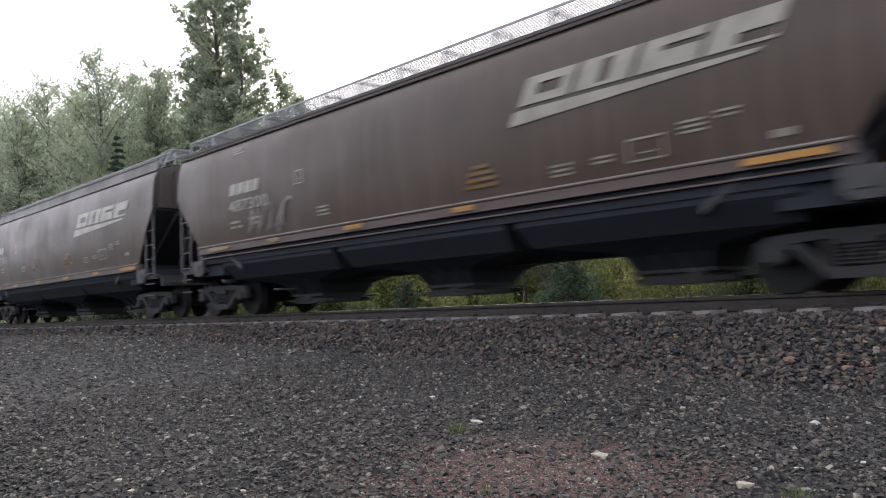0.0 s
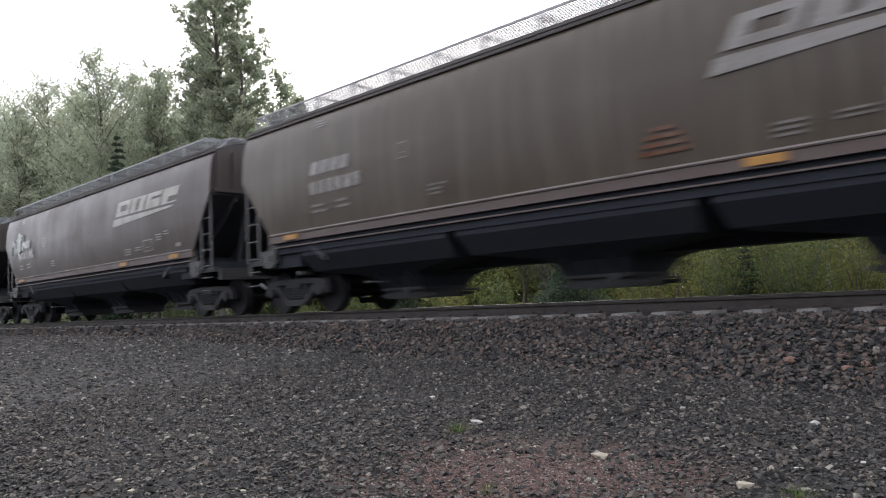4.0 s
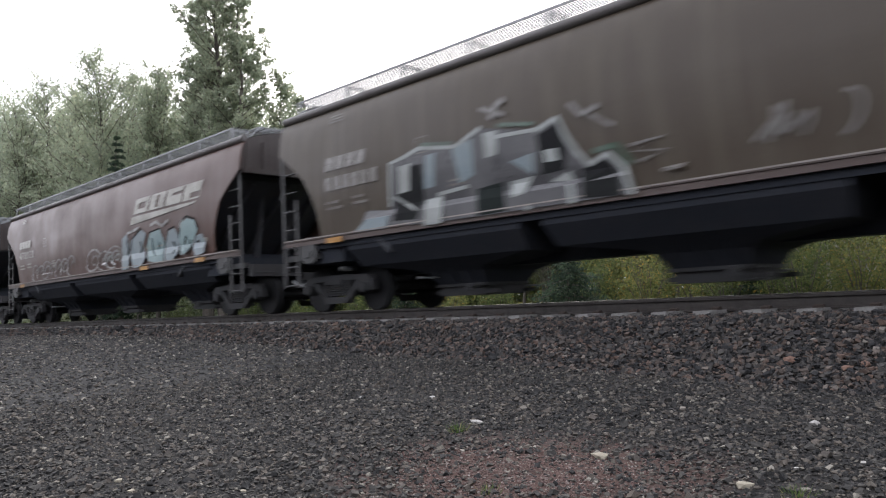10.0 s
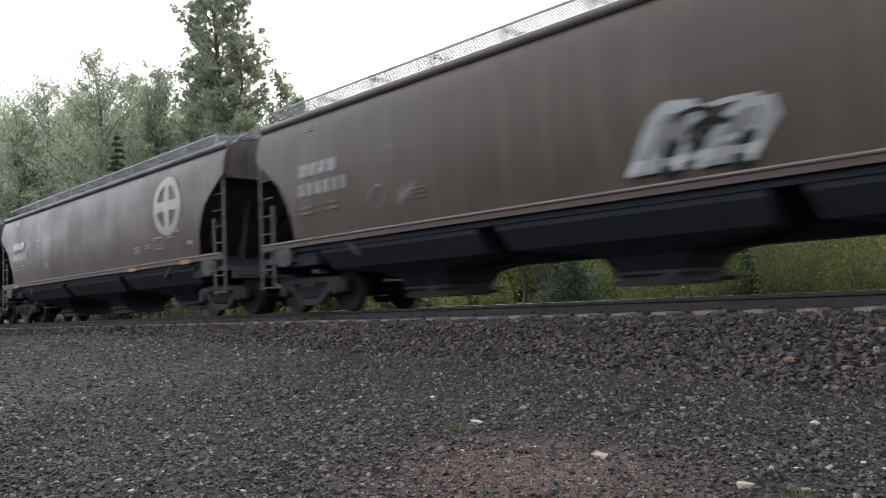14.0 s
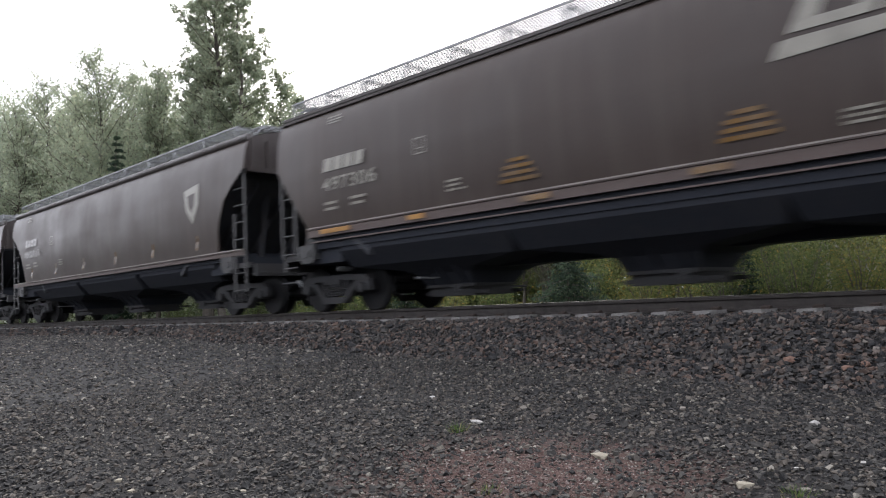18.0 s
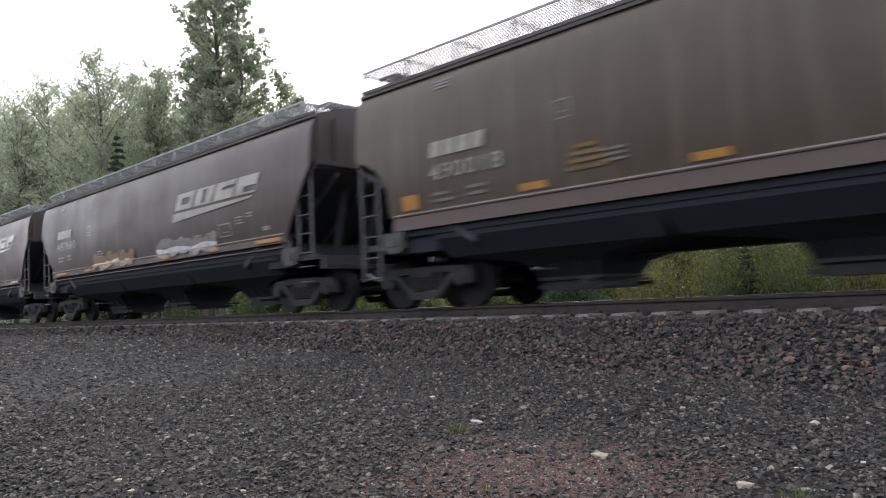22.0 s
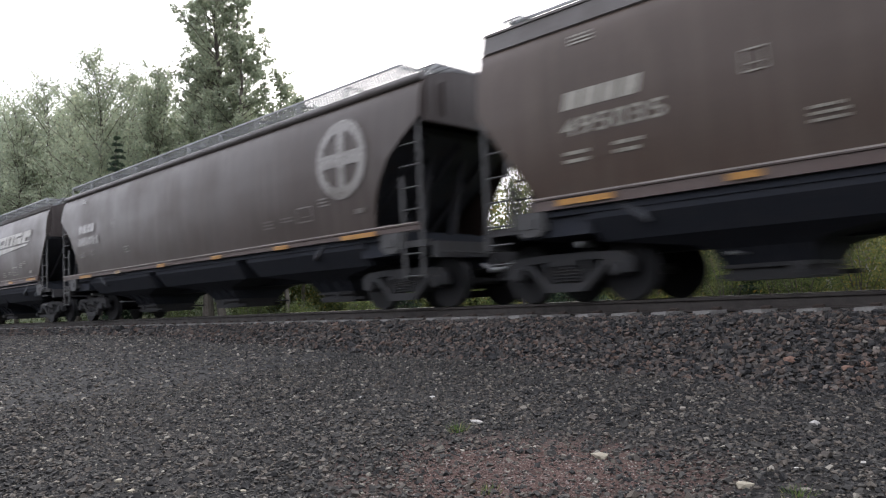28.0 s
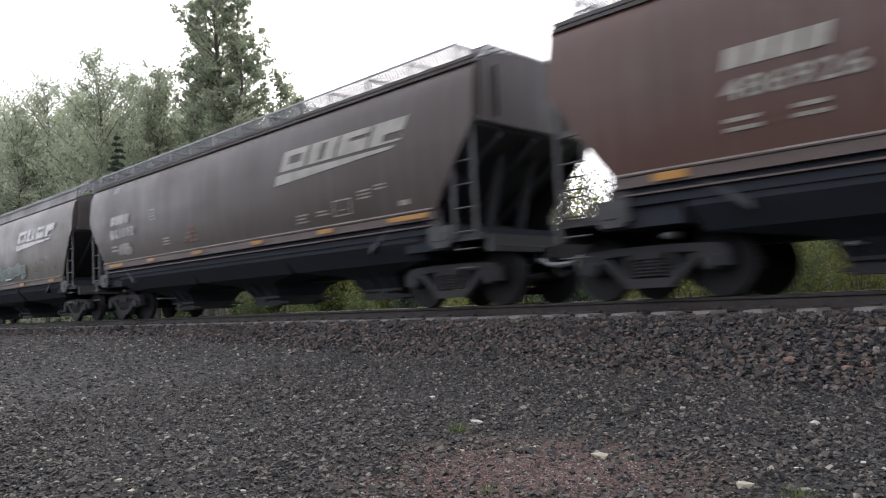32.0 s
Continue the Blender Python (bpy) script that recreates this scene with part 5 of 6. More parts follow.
# ---- large spray-painted pieces, traced through the camera's view: paint, width of the stroke (0: a filled shape), points along and up the side ----
TEAL_PIECE = [
    ("teal", 0, [(-4.01, 1.65), (-3.54, 1.9), (-2.74, 1.76), (-2.69, 1.47), (-3.82, 1.48)]),
    ("dim", 0, [(-3.29, 2.16), (-3.09, 2.43), (-2.73, 2.53), (-2.29, 2.49), (-2.13, 2.25), (-2.31, 2.05), (-2.65, 2.37), (-2.99, 2.07)]),
    ("teal", 0.12, [(-3.46, 2.12), (-3.24, 2.51), (-2.82, 2.62), (-2.27, 2.6), (-1.95, 2.28), (-2.23, 1.95)]),
    ("teal", 0.12, [(-3.27, 1.63), (-3.01, 1.96), (-2.85, 2.09), (-2.65, 1.84)]),
    ("blue", 0, [(-2.66, 2.26), (-2.46, 2.27), (-2.41, 2.04), (-2.6, 2.01)]),
    ("dim", 0, [(-1.99, 2.28), (-1.86, 2.65), (-1.58, 2.72), (-1.26, 2.35), (-1.4, 2.05), (-1.89, 2.08)]),
    ("blue", 0.09, [(-2.03, 2.23), (-1.86, 2.67), (-1.58, 2.75), (-1.21, 2.34), (-1.2, 1.97)]),
]
TEAL_PIECE_B = [
    ("teal", 0.17, [(-1.64, 2.21), (-1.62, 1.75), (-1.93, 1.45)]),
    ("teal", 0.12, [(-1.36, 1.67), (-0.74, 1.91), (-0.38, 2.17), (-0.43, 2.42)]),
    ("dim", 0, [(-0.43, 2.42), (-0.18, 2.55), (0.07, 2.06), (-0.17, 2.04)]),
    ("teal", 0.09, [(-0.55, 2.33), (-0.19, 2.59), (0.13, 2.0)]),
    ("teal", 0.2, [(-0.3, 2.26), (-0.19, 1.88), (-0.16, 1.49)]),
    ("dim", 0, [(0.49, 2.49), (0.86, 2.63), (0.86, 2.05), (0.6, 2.23)]),
]
TEAL_PIECE_FRONT = [
    ("teal", 0.09, [(0.31, 2.21), (0.48, 2.54), (0.85, 2.67), (0.88, 2.03)]),
    ("teal", 0.13, [(0.3, 1.62), (0.47, 2.01), (0.65, 1.54)]),
    ("dim", 0, [(1.14, 2.15), (1.24, 2.42), (1.66, 2.69), (1.82, 2.37), (1.66, 2.12), (1.34, 2.11)]),
    ("teal", 0.09, [(0.98, 1.98), (1.21, 2.47), (1.67, 2.72)]),
    ("blue", 0.17, [(1.06, 2.31), (0.9, 1.52)]),
    ("teal", 0, [(1.47, 2.13), (1.88, 2.34), (2.22, 2.21), (2.29, 1.85), (2.14, 1.59), (1.8, 1.74), (1.57, 1.93)]),
    ("teal", 0, [(2.83, 2.1), (3.41, 2.06), (3.79, 1.86), (3.86, 1.63), (3.05, 1.62), (2.74, 1.75)]),
]
TEAL_PIECE_FRONT_B = [
    ("dim", 0, [(2.02, 2.6), (2.21, 2.7), (2.67, 2.66), (2.74, 2.84), (2.9, 2.72), (2.89, 2.58), (3.46, 2.54), (3.42, 2.14), (3.14, 2.19), (3.08, 2.33), (2.8, 2.29), (2.64, 1.87), (2.47, 1.89), (2.57, 2.24), (2.05, 2.28)]),
    ("teal", 0.09, [(1.95, 2.56), (2.22, 2.75), (2.67, 2.71), (2.75, 2.87), (2.97, 2.63), (3.53, 2.58), (3.51, 2.08), (3.11, 2.13)]),
    ("ash", 0, [(3.87, 2.17), (4.4, 2.35), (4.5, 2.07), (4.06, 1.8), (3.83, 1.87)]),
    ("thin", 0.05, [(4.64, 2.08), (5.14, 2.1)]),
    ("thin", 0.05, [(4.69, 1.77), (5.17, 1.78)]),
    ("thin", 0.05, [(4.1, 1.66), (4.5, 1.68)]),
]
BLUE_PIECE = [
    ("blue", 0, [(2.17, 2.27), (2.48, 2.37), (2.64, 2.01), (2.53, 1.41), (2.12, 1.39), (2.08, 1.91)]),
    ("blue", 0, [(2.73, 2.16), (3.11, 2.33), (3.46, 2.4), (3.73, 2.28), (3.47, 1.98), (3.65, 1.65), (3.35, 1.43), (2.87, 1.4), (2.63, 1.83)]),
    ("teal", 0, [(3.69, 1.93), (4.0, 2.3), (4.57, 2.3), (4.77, 1.94), (4.71, 1.47), (4.21, 1.46), (3.81, 1.54)]),
    ("blue", 0, [(4.8, 1.86), (5.03, 2.21), (5.36, 2.26), (5.63, 1.99), (5.5, 1.6), (5.17, 1.45), (4.81, 1.49)]),
    ("teal", 0, [(5.58, 1.96), (5.75, 2.34), (6.05, 2.43), (6.43, 2.35), (6.56, 2.11), (6.35, 1.9), (6.12, 1.65), (5.71, 1.53)]),
]
BLUE_PIECE_B = [
    ("blue", 0, [(6.29, 1.75), (6.5, 1.97), (6.76, 1.99), (6.92, 1.77), (6.86, 1.52), (6.41, 1.47)]),
]
BLUE_PIECE_LINES = [
    ("black", 0.07, [(2.48, 2.22), (2.55, 1.94), (2.41, 1.68)]),
    ("black", 0.07, [(3.34, 2.1), (3.43, 1.9), (3.29, 1.73)]),
    ("black", 0.06, [(4.09, 2.12), (4.09, 1.79), (4.26, 1.66), (4.43, 1.72), (4.5, 1.99)]),
    ("black", 0.07, [(5.26, 1.93), (5.39, 1.77), (5.27, 1.62)]),
    ("black", 0.08, [(5.98, 2.0), (5.83, 1.77), (6.05, 1.66), (6.17, 1.89)]),
    ("black", 0.07, [(6.45, 1.8), (6.6, 1.83), (6.63, 1.67)]),
    ("black", 0.04, [(2.66, 1.88), (2.86, 2.21), (3.47, 2.43)]),
    ("black", 0.04, [(3.68, 1.9), (3.95, 2.28), (4.57, 2.33)]),
    ("black", 0.045, [(4.77, 1.82), (5.04, 2.24), (5.41, 2.3)]),
    ("black", 0.05, [(5.58, 1.98), (5.73, 2.37), (6.05, 2.48), (6.47, 2.37), (6.59, 2.12)]),
]
BLUE_PIECE_LINES_B = [
    ("thin", 0.07, [(2.5, 2.38), (2.88, 2.41), (3.34, 2.48)]),
    ("thin", 0.08, [(4.02, 2.46), (4.36, 2.52), (4.72, 2.38), (5.05, 2.49)]),
    ("white", 0.05, [(5.8, 2.41), (5.68, 2.23)]),
]
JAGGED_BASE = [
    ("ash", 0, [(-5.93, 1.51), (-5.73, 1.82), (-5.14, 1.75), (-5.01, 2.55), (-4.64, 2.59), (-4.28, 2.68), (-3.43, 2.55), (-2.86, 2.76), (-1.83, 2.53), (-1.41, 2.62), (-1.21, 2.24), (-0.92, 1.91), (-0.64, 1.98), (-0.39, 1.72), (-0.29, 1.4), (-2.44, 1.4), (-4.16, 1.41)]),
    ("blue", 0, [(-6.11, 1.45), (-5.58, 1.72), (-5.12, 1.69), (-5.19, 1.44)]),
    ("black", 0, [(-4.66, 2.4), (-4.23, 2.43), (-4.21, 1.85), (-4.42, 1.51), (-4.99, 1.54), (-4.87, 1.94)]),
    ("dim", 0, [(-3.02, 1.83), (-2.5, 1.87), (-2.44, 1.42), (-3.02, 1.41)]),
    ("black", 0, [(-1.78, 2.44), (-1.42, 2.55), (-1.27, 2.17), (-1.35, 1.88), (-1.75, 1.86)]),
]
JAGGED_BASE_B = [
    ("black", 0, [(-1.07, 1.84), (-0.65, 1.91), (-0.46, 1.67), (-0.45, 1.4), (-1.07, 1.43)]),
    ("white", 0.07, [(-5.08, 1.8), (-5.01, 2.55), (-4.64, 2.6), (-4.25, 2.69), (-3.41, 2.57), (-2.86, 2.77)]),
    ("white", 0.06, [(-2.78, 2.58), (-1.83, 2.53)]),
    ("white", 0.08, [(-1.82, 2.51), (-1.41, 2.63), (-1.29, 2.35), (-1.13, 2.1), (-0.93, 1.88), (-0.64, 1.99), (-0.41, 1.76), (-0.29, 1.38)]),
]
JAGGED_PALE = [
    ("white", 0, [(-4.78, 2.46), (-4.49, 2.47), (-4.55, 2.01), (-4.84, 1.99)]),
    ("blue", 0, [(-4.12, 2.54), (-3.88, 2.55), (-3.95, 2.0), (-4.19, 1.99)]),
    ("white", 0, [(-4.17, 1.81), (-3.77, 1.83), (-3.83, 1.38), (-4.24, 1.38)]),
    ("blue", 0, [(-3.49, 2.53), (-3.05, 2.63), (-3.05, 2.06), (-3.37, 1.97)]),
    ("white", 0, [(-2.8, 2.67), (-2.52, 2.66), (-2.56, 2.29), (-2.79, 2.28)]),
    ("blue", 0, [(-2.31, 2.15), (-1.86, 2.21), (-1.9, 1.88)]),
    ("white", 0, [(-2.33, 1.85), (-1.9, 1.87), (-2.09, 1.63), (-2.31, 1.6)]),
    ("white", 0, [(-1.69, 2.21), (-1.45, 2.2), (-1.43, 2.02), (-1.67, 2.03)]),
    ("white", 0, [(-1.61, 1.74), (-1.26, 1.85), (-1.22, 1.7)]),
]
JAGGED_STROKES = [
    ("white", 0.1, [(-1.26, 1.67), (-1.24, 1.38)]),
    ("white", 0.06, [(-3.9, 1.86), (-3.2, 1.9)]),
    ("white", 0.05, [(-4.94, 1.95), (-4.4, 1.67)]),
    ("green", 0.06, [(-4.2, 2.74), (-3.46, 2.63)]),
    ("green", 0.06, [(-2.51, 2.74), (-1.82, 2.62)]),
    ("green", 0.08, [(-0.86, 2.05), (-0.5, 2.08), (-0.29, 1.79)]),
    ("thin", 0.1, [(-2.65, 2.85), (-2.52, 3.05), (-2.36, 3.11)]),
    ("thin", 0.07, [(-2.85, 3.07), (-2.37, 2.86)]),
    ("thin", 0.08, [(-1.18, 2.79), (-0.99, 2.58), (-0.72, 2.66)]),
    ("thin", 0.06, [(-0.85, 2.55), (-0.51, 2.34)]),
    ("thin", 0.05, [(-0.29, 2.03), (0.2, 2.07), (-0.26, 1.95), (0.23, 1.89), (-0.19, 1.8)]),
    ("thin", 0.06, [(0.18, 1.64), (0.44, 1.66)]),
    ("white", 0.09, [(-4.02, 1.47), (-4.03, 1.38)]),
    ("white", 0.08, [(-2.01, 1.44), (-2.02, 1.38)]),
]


# ---- the train: middle of each car along the track at the start, length, looks ----
A, M, B = 15.78, 16.4, 17.05
TRAIN = [
    (-9.71, M, "angled", "rail", "brown", "emblem", "white", "487300", dict(ochre=(1.55,), art=[("s", -5.0, -3.2, 1.75, 2.4, 5, "thin", 3, 0.07)])),
    (-27.28, A, "angled", "fascia", "brown", "emblem", "white", "495281", dict(rusty=(-1.9,), ochre=(1.25,))),
    (-44.42, A, "angled", "rail", "dark", "emblem", "white", "492193", dict(ochre=(-1.9, 1.55,))),
    (-61.36, A, "round", "post", "grey", "emblem", "white", "489705", dict(ochre=(-3.3, 1.6), reflect="squares")),
    (-78.82, M, "angled", "rail", "grey", "emblem", "faded", "", dict(rusty=(1.55,), reflect="few")),
    (-96.42, A, "angled", "rail", "dark", "emblem", "white", "", dict(reflect="few", art=[("g", -7.1, -5.8, 2.4, 3.3, 2, "green", None, "black", 4)])),
    (-114.09, M, "angled", "rail", "red", "emblem", "white", "485685", dict(ochre=(-1.9, 1.55,))),
    (-132.29, B, "curved", "rail", "maroon", "emblem", "faded", "", dict(ochre=(-1.0,), reflect="sill")),
    (-150.25, A, "round", "pipe", "white", "none", "none", "", dict(reflect="rusty_uprights", boxes=False)),
    (-167.52, A, "angled", "fascia", "maroon", "emblem", "white", "495071", dict(rusty=(-1.9, 1.55,), art=[("s", 1.1, 3.6, 1.8, 2.5, 9, "thin", 6, 0.055), ("s", 3.8, 6.3, 1.85, 2.6, 9, "thin", 8, 0.05), ("s", -4.9, -2.1, 1.75, 2.2, 8, "white", 9, 0.045), ("l", -0.6, 1.2, 1.66, 1.95, 3, "thin", 10, 0.06)])),
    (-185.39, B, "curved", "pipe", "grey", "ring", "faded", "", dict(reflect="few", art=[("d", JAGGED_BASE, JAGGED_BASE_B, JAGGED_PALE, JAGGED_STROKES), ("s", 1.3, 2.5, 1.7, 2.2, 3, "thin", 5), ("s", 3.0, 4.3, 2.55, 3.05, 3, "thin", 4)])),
    (-204.04, B, "curved", "pipe", "red", "emblem", "white", "478022", dict(reflect="few", art=[("d", BLUE_PIECE, BLUE_PIECE_B, BLUE_PIECE_LINES, BLUE_PIECE_LINES_B), ("l", -5.6, -1.6, 1.5, 2.15, 7, "thin", 7, 0.055), ("l", -0.4, 1.9, 1.5, 2.25, 3, "thin", 17, 0.06), ("l", 0.9, 1.9, 1.6, 2.1, 2, "white", 18, 0.045)])),
    (-222.05, A, "angled", "rail", "dark", "emblem", "white", "497753", dict(ochre=(-1.9, 1.55,), art=[("g", -1.2, 0.5, 1.8, 2.2, 2, "deepteal", None, None, 19)])),
    (-240.00, B, "curved", "pipe", "brown", "emblem", "faded", "482589", dict(rusty=(-2.0,))),
    (-258.49, B, "curved", "pipe", "grey", "ring", "stain", "", dict(reflect="none", art=[("a", 0.45, 2.3, 1.56, 2.45, 2, "pale", "white", "dim", 23, 0.13), ("g", 0.8, 2.3, 1.7, 2.35, 1, None, "white", "dim", 24, 0.07), ("s", -4.8, -3.4, 1.75, 2.2, 3, "thin", 2, 0.05)])),
    (-277.00, B, "curved", "pipe", "brown", "ring", "white", "", dict(ring_at=2.8, reflect="few")),
    (-295.54, B, "curved", "pipe", "brown", "shield", "faded", "", dict(reflect="none")),
    (-313.39, A, "angled", "fascia", "dark", "emblem", "white", "498339", dict(rusty=(-1.9, 1.55,), reflect="few", art=[("l", -4.3, 3.1, 1.42, 2.26, 14, "white", 27, 0.05)])),
    (-330.53, A, "angled", "rail", "dark", "emblem", "white", "497306", dict(ochre=(-1.9, 1.55,))),
    (-348.08, 16.6, "curved", "pipe", "dark", "shield", "white", "", dict(reflect="uprights", boxes=False)),
    (-365.67, A, "angled", "rail", "dark", "emblem", "white", "495444", dict(art=[("d", TEAL_PIECE, TEAL_PIECE_B, TEAL_PIECE_FRONT, TEAL_PIECE_FRONT_B), ("s", 4.6, 6.2, 2.1, 2.7, 4, "thin", 12)])),
    (-382.90, A, "angled", "rail", "maroon", "none", "white", "202626", dict(ochre=(-1.9,))),
    (-400.14, A, "round", "post", "grey", "emblem", "faded", "490018", dict(emblem_at=(5.85, 3.02), ochre=(-3.3, 1.6), reflect="squares")),
    (-417.38, A, "angled", "rail", "dark", "emblem", "white", "497660", dict(emblem_at=(5.75, 2.66), art=[("g", -3.4, -0.5, 1.5, 2.0, 6, "tan", None, None, 35), ("g", 1.0, 4.1, 1.5, 2.0, 5, "thin", "thin", None, 36, 0.05)])),
    (-434.71, A, "angled", "rail", "maroon", "emblem", "faded", "477165", dict(rusty=(1.55,))),
    (-451.88, A, "round", "post", "grey", "emblem", "faded", "490883", dict(ochre=(-3.3, 1.6), reflect="squares")),
    (-469.47, M, "angled", "rail", "maroon", "emblem", "white", "", dict(rusty=(-1.9, 1.55,))),
    (-487.64, 17.0, "curved", "pipe", "brown", "none", "faded", "", dict(reflect="none", art=[("s", -5.0, 5.8, 1.55, 2.5, 14, "white", 39, 0.06), ("g", 4.6, 5.8, 2.4, 3.3, 1, "thin", None, None, 40)])),
    (-505.48, 15.7, "angled", "fascia", "brown", "emblem", "white", "495035", dict(rusty=(-1.9, 1.55,), art=[("s", 4.0, 6.2, 1.78, 2.05, 6, "teal", 43, 0.06)])),
    (-523.21, B, "curved", "pipe", "dark", "ring", "faded", "", dict(reflect="sill")),
    (-541.13, A, "angled", "rail", "dark", "emblem", "white", "495550", dict(ochre=(1.55,), rusty=(-1.9,))),
    (-558.41, A, "angled", "rail", "dark", "emblem", "white", "495597", dict(ochre=(-1.9, 1.55,), art=[("s", -6.0, -4.5, 1.9, 2.3, 5, "thin", 45, 0.05)])),
    (-575.98, M, "angled", "rail", "red", "emblem", "white", "486926", dict(rusty=(-1.9,), reflect="few")),
    (-593.57, A, "angled", "rail", "dark", "emblem", "white", "", dict(rusty=(-1.9,), art=[("g", -5.8, -5.0, 1.75, 2.2, 1, "thin", None, None, 47)])),
    (-611.25, M, "angled", "fascia", "grey", "emblem", "faded", "", dict(reflect="few", art=[("g", 0.2, 3.6, 1.64, 2.2, 5, "green", "teal", None, 49, 0.04)])),
]
TONES = {"brown": "brown", "maroon": "dull maroon", "dark": "dark brown", "red": "red-brown", "grey": "dusty grey-brown", "white": "pale grey"}
ENDS = {"angled": "angled end cut-outs", "round": "rounded end cut-outs", "curved": "curved end cut-outs"}
CARS = []
for i, (mid, length, cut, top, tone, logo, ink, number, more) in enumerate(TRAIN):
    extra = ", graffiti" if more.get("art") else ""
    spec = dict(length=length, cut=cut, top=top, tone=tone, logo=logo, ink=ink, number=number, seed=i * 3 + 1,
                label="%s steel covered hopper car with %s%s" % (TONES[tone], ENDS[cut], extra), **more)
    CARS.append((mid, *hopper_car(spec)))


# ---- trees, shrubs and grass beyond the track ----
def leaf_cards(at, size, rng, droop=0.0):
    """Two-triangle leaves, each bent along its middle and turned its own way."""
    n = len(at)
    r = turns(rng, n)
    shape = np.array([(-0.5, 0, 0), (0, -0.28, 0.08), (0.5, 0, -0.05), (0, 0.28, 0.08)])
    co = np.einsum("nij,kj->nki", r, shape) * size[:, None, None]
    co = co + at[:, None, :]
    return co.reshape(-1, 3), np.arange(4 * n).reshape(-1, 4)


def limb(bm, a, b, r0, r1, seg=6):
    a, b = Vector(a), Vector(b)
    q = (b - a).to_track_quat("Z", "Y")
    rings = []
    for p, r in ((a, r0), ((a + b) / 2 + q @ Vector((0.03, 0.02, 0)) * (b - a).length, (r0 + r1) / 2), (b, r1)):
        rings.append([bm.verts.new(p + q @ Vector((r * math.cos(2 * math.pi * k / seg), r * math.sin(2 * math.pi * k / seg), 0))) for k in range(seg)])
    for r_0, r_1 in zip(rings, rings[1:]):
        for k in range(seg):
            bm.faces.new((r_0[k], r_0[(k + 1) % seg], r_1[(k + 1) % seg], r_1[k]))


def broadleaf(x, y, h, w, leaves, leaf, seed, mat=LEAF, bark=BARK, base=0.14, name="poplar_tree", label="tall leafy poplar with an uneven open crown", column=False):
    """A tree: tapered trunk, rising limbs with side twigs, leaf clumps along them, upright shoots at the top."""
    rng = np.random.default_rng(seed)
    g = float(ground_z(np.array(x), np.array(y))) - 0.05
    tree = new(name)
    tree.location = (x, y, g)
    tagged(tree, label, "tree", "trees beyond the track")
    bm = bmesh.new()
    pts = [Vector((0, 0, 0))]
    for k in range(1, 7):
        pts.append(Vector((rng.normal(0, 0.02) * h * 0.4, rng.normal(0, 0.02) * h * 0.4, h * k / 6.3)))
    r0 = 0.008 * h + 0.03
    for k in range(6):
        limb(bm, pts[k], pts[k + 1], r0 * (1 - k / 6.5), r0 * (1 - (k + 1) / 6.5), 7)
    tips = []
    count = int(30 + h * (6.0 if column else 5.4))
    for k in range(count):
        u = base + (0.985 - base) * (k + rng.uniform(0, 1)) / count
        f = u * 6.3
        i = min(int(f), 5)
        root = pts[i].lerp(pts[i + 1], min(f - i, 1.0))
        v = (u - base) / (1 - base)
        prof = (min(1.0, 1.3 * (1 - v) ** 0.55) if column else min(v * 4 + 0.45, 1.0) * (1 - v) ** 0.75 * 1.2) + 0.1
        ln = w * 0.5 * prof * rng.choice([rng.uniform(0.35, 0.9), rng.uniform(0.75, 1.2)])
        a = rng.uniform(0, 2 * math.pi)
        tip = root + Vector((math.cos(a) * ln, math.sin(a) * ln, ln * (rng.uniform(1.0, 2.4) if column and h < 12 else rng.uniform(0.3, 0.8 + 0.9 * v))))
        limb(bm, root, tip, 0.011 * ln + 0.01, 0.005, 4)
        tips.append((root, tip, ln))
        for _ in range(2):
            p = root.lerp(tip, rng.uniform(0.4, 0.85))
            t2 = p + Vector((rng.normal(0, 0.25), rng.normal(0, 0.25), rng.uniform(0.15, 0.5))) * ln
            limb(bm, p, t2, 0.01 + 0.005 * ln, 0.004, 4)
            tips.append((p, t2, (t2 - p).length))
    me = finish(bm, "trunk")
    part("trunk", me, bark, tree)
    clumps, sig, wt = [], [], []
    for root, tip, ln in tips:
        m = max(int(2 + ln * 3), 2)
        for q in range(m):
            t = (0.35 + 0.67 * (q + rng.uniform(0, 1)) / m) if column and h > 12 else 0.15 + 0.87 * (q + rng.uniform(0, 1)) / m
            clumps.append(np.array(root.lerp(tip, t)) + rng.normal(0, 0.05, 3) * ln)
            sig.append((0.42 if t > 0.8 else 1.0) * rng.uniform(0.4, 1.15) * (0.08 + 0.024 * w) * (0.75 if column else 1.0))
            wt.append(sig[-1] ** 2 * (0.35 + ln))
    clumps, sig, wt = np.array(clumps), np.array(sig), np.array(wt)
    pick = rng.choice(len(clumps), leaves, p=wt / wt.sum())
    at = clumps[pick] + np.clip(rng.normal(0, 1, (leaves, 3)), -1.5, 1.5) * sig[pick][:, None] * np.array([1, 1, 0.75])
    at[:, 2] = np.maximum(at[:, 2], 0.15)
    co, fa = leaf_cards(at, rng.uniform(0.6, 1.3, leaves) * leaf, rng)
    me = raw_mesh("crown", co, fa, None)
    part("crown", me, mat, tree)
    return tree


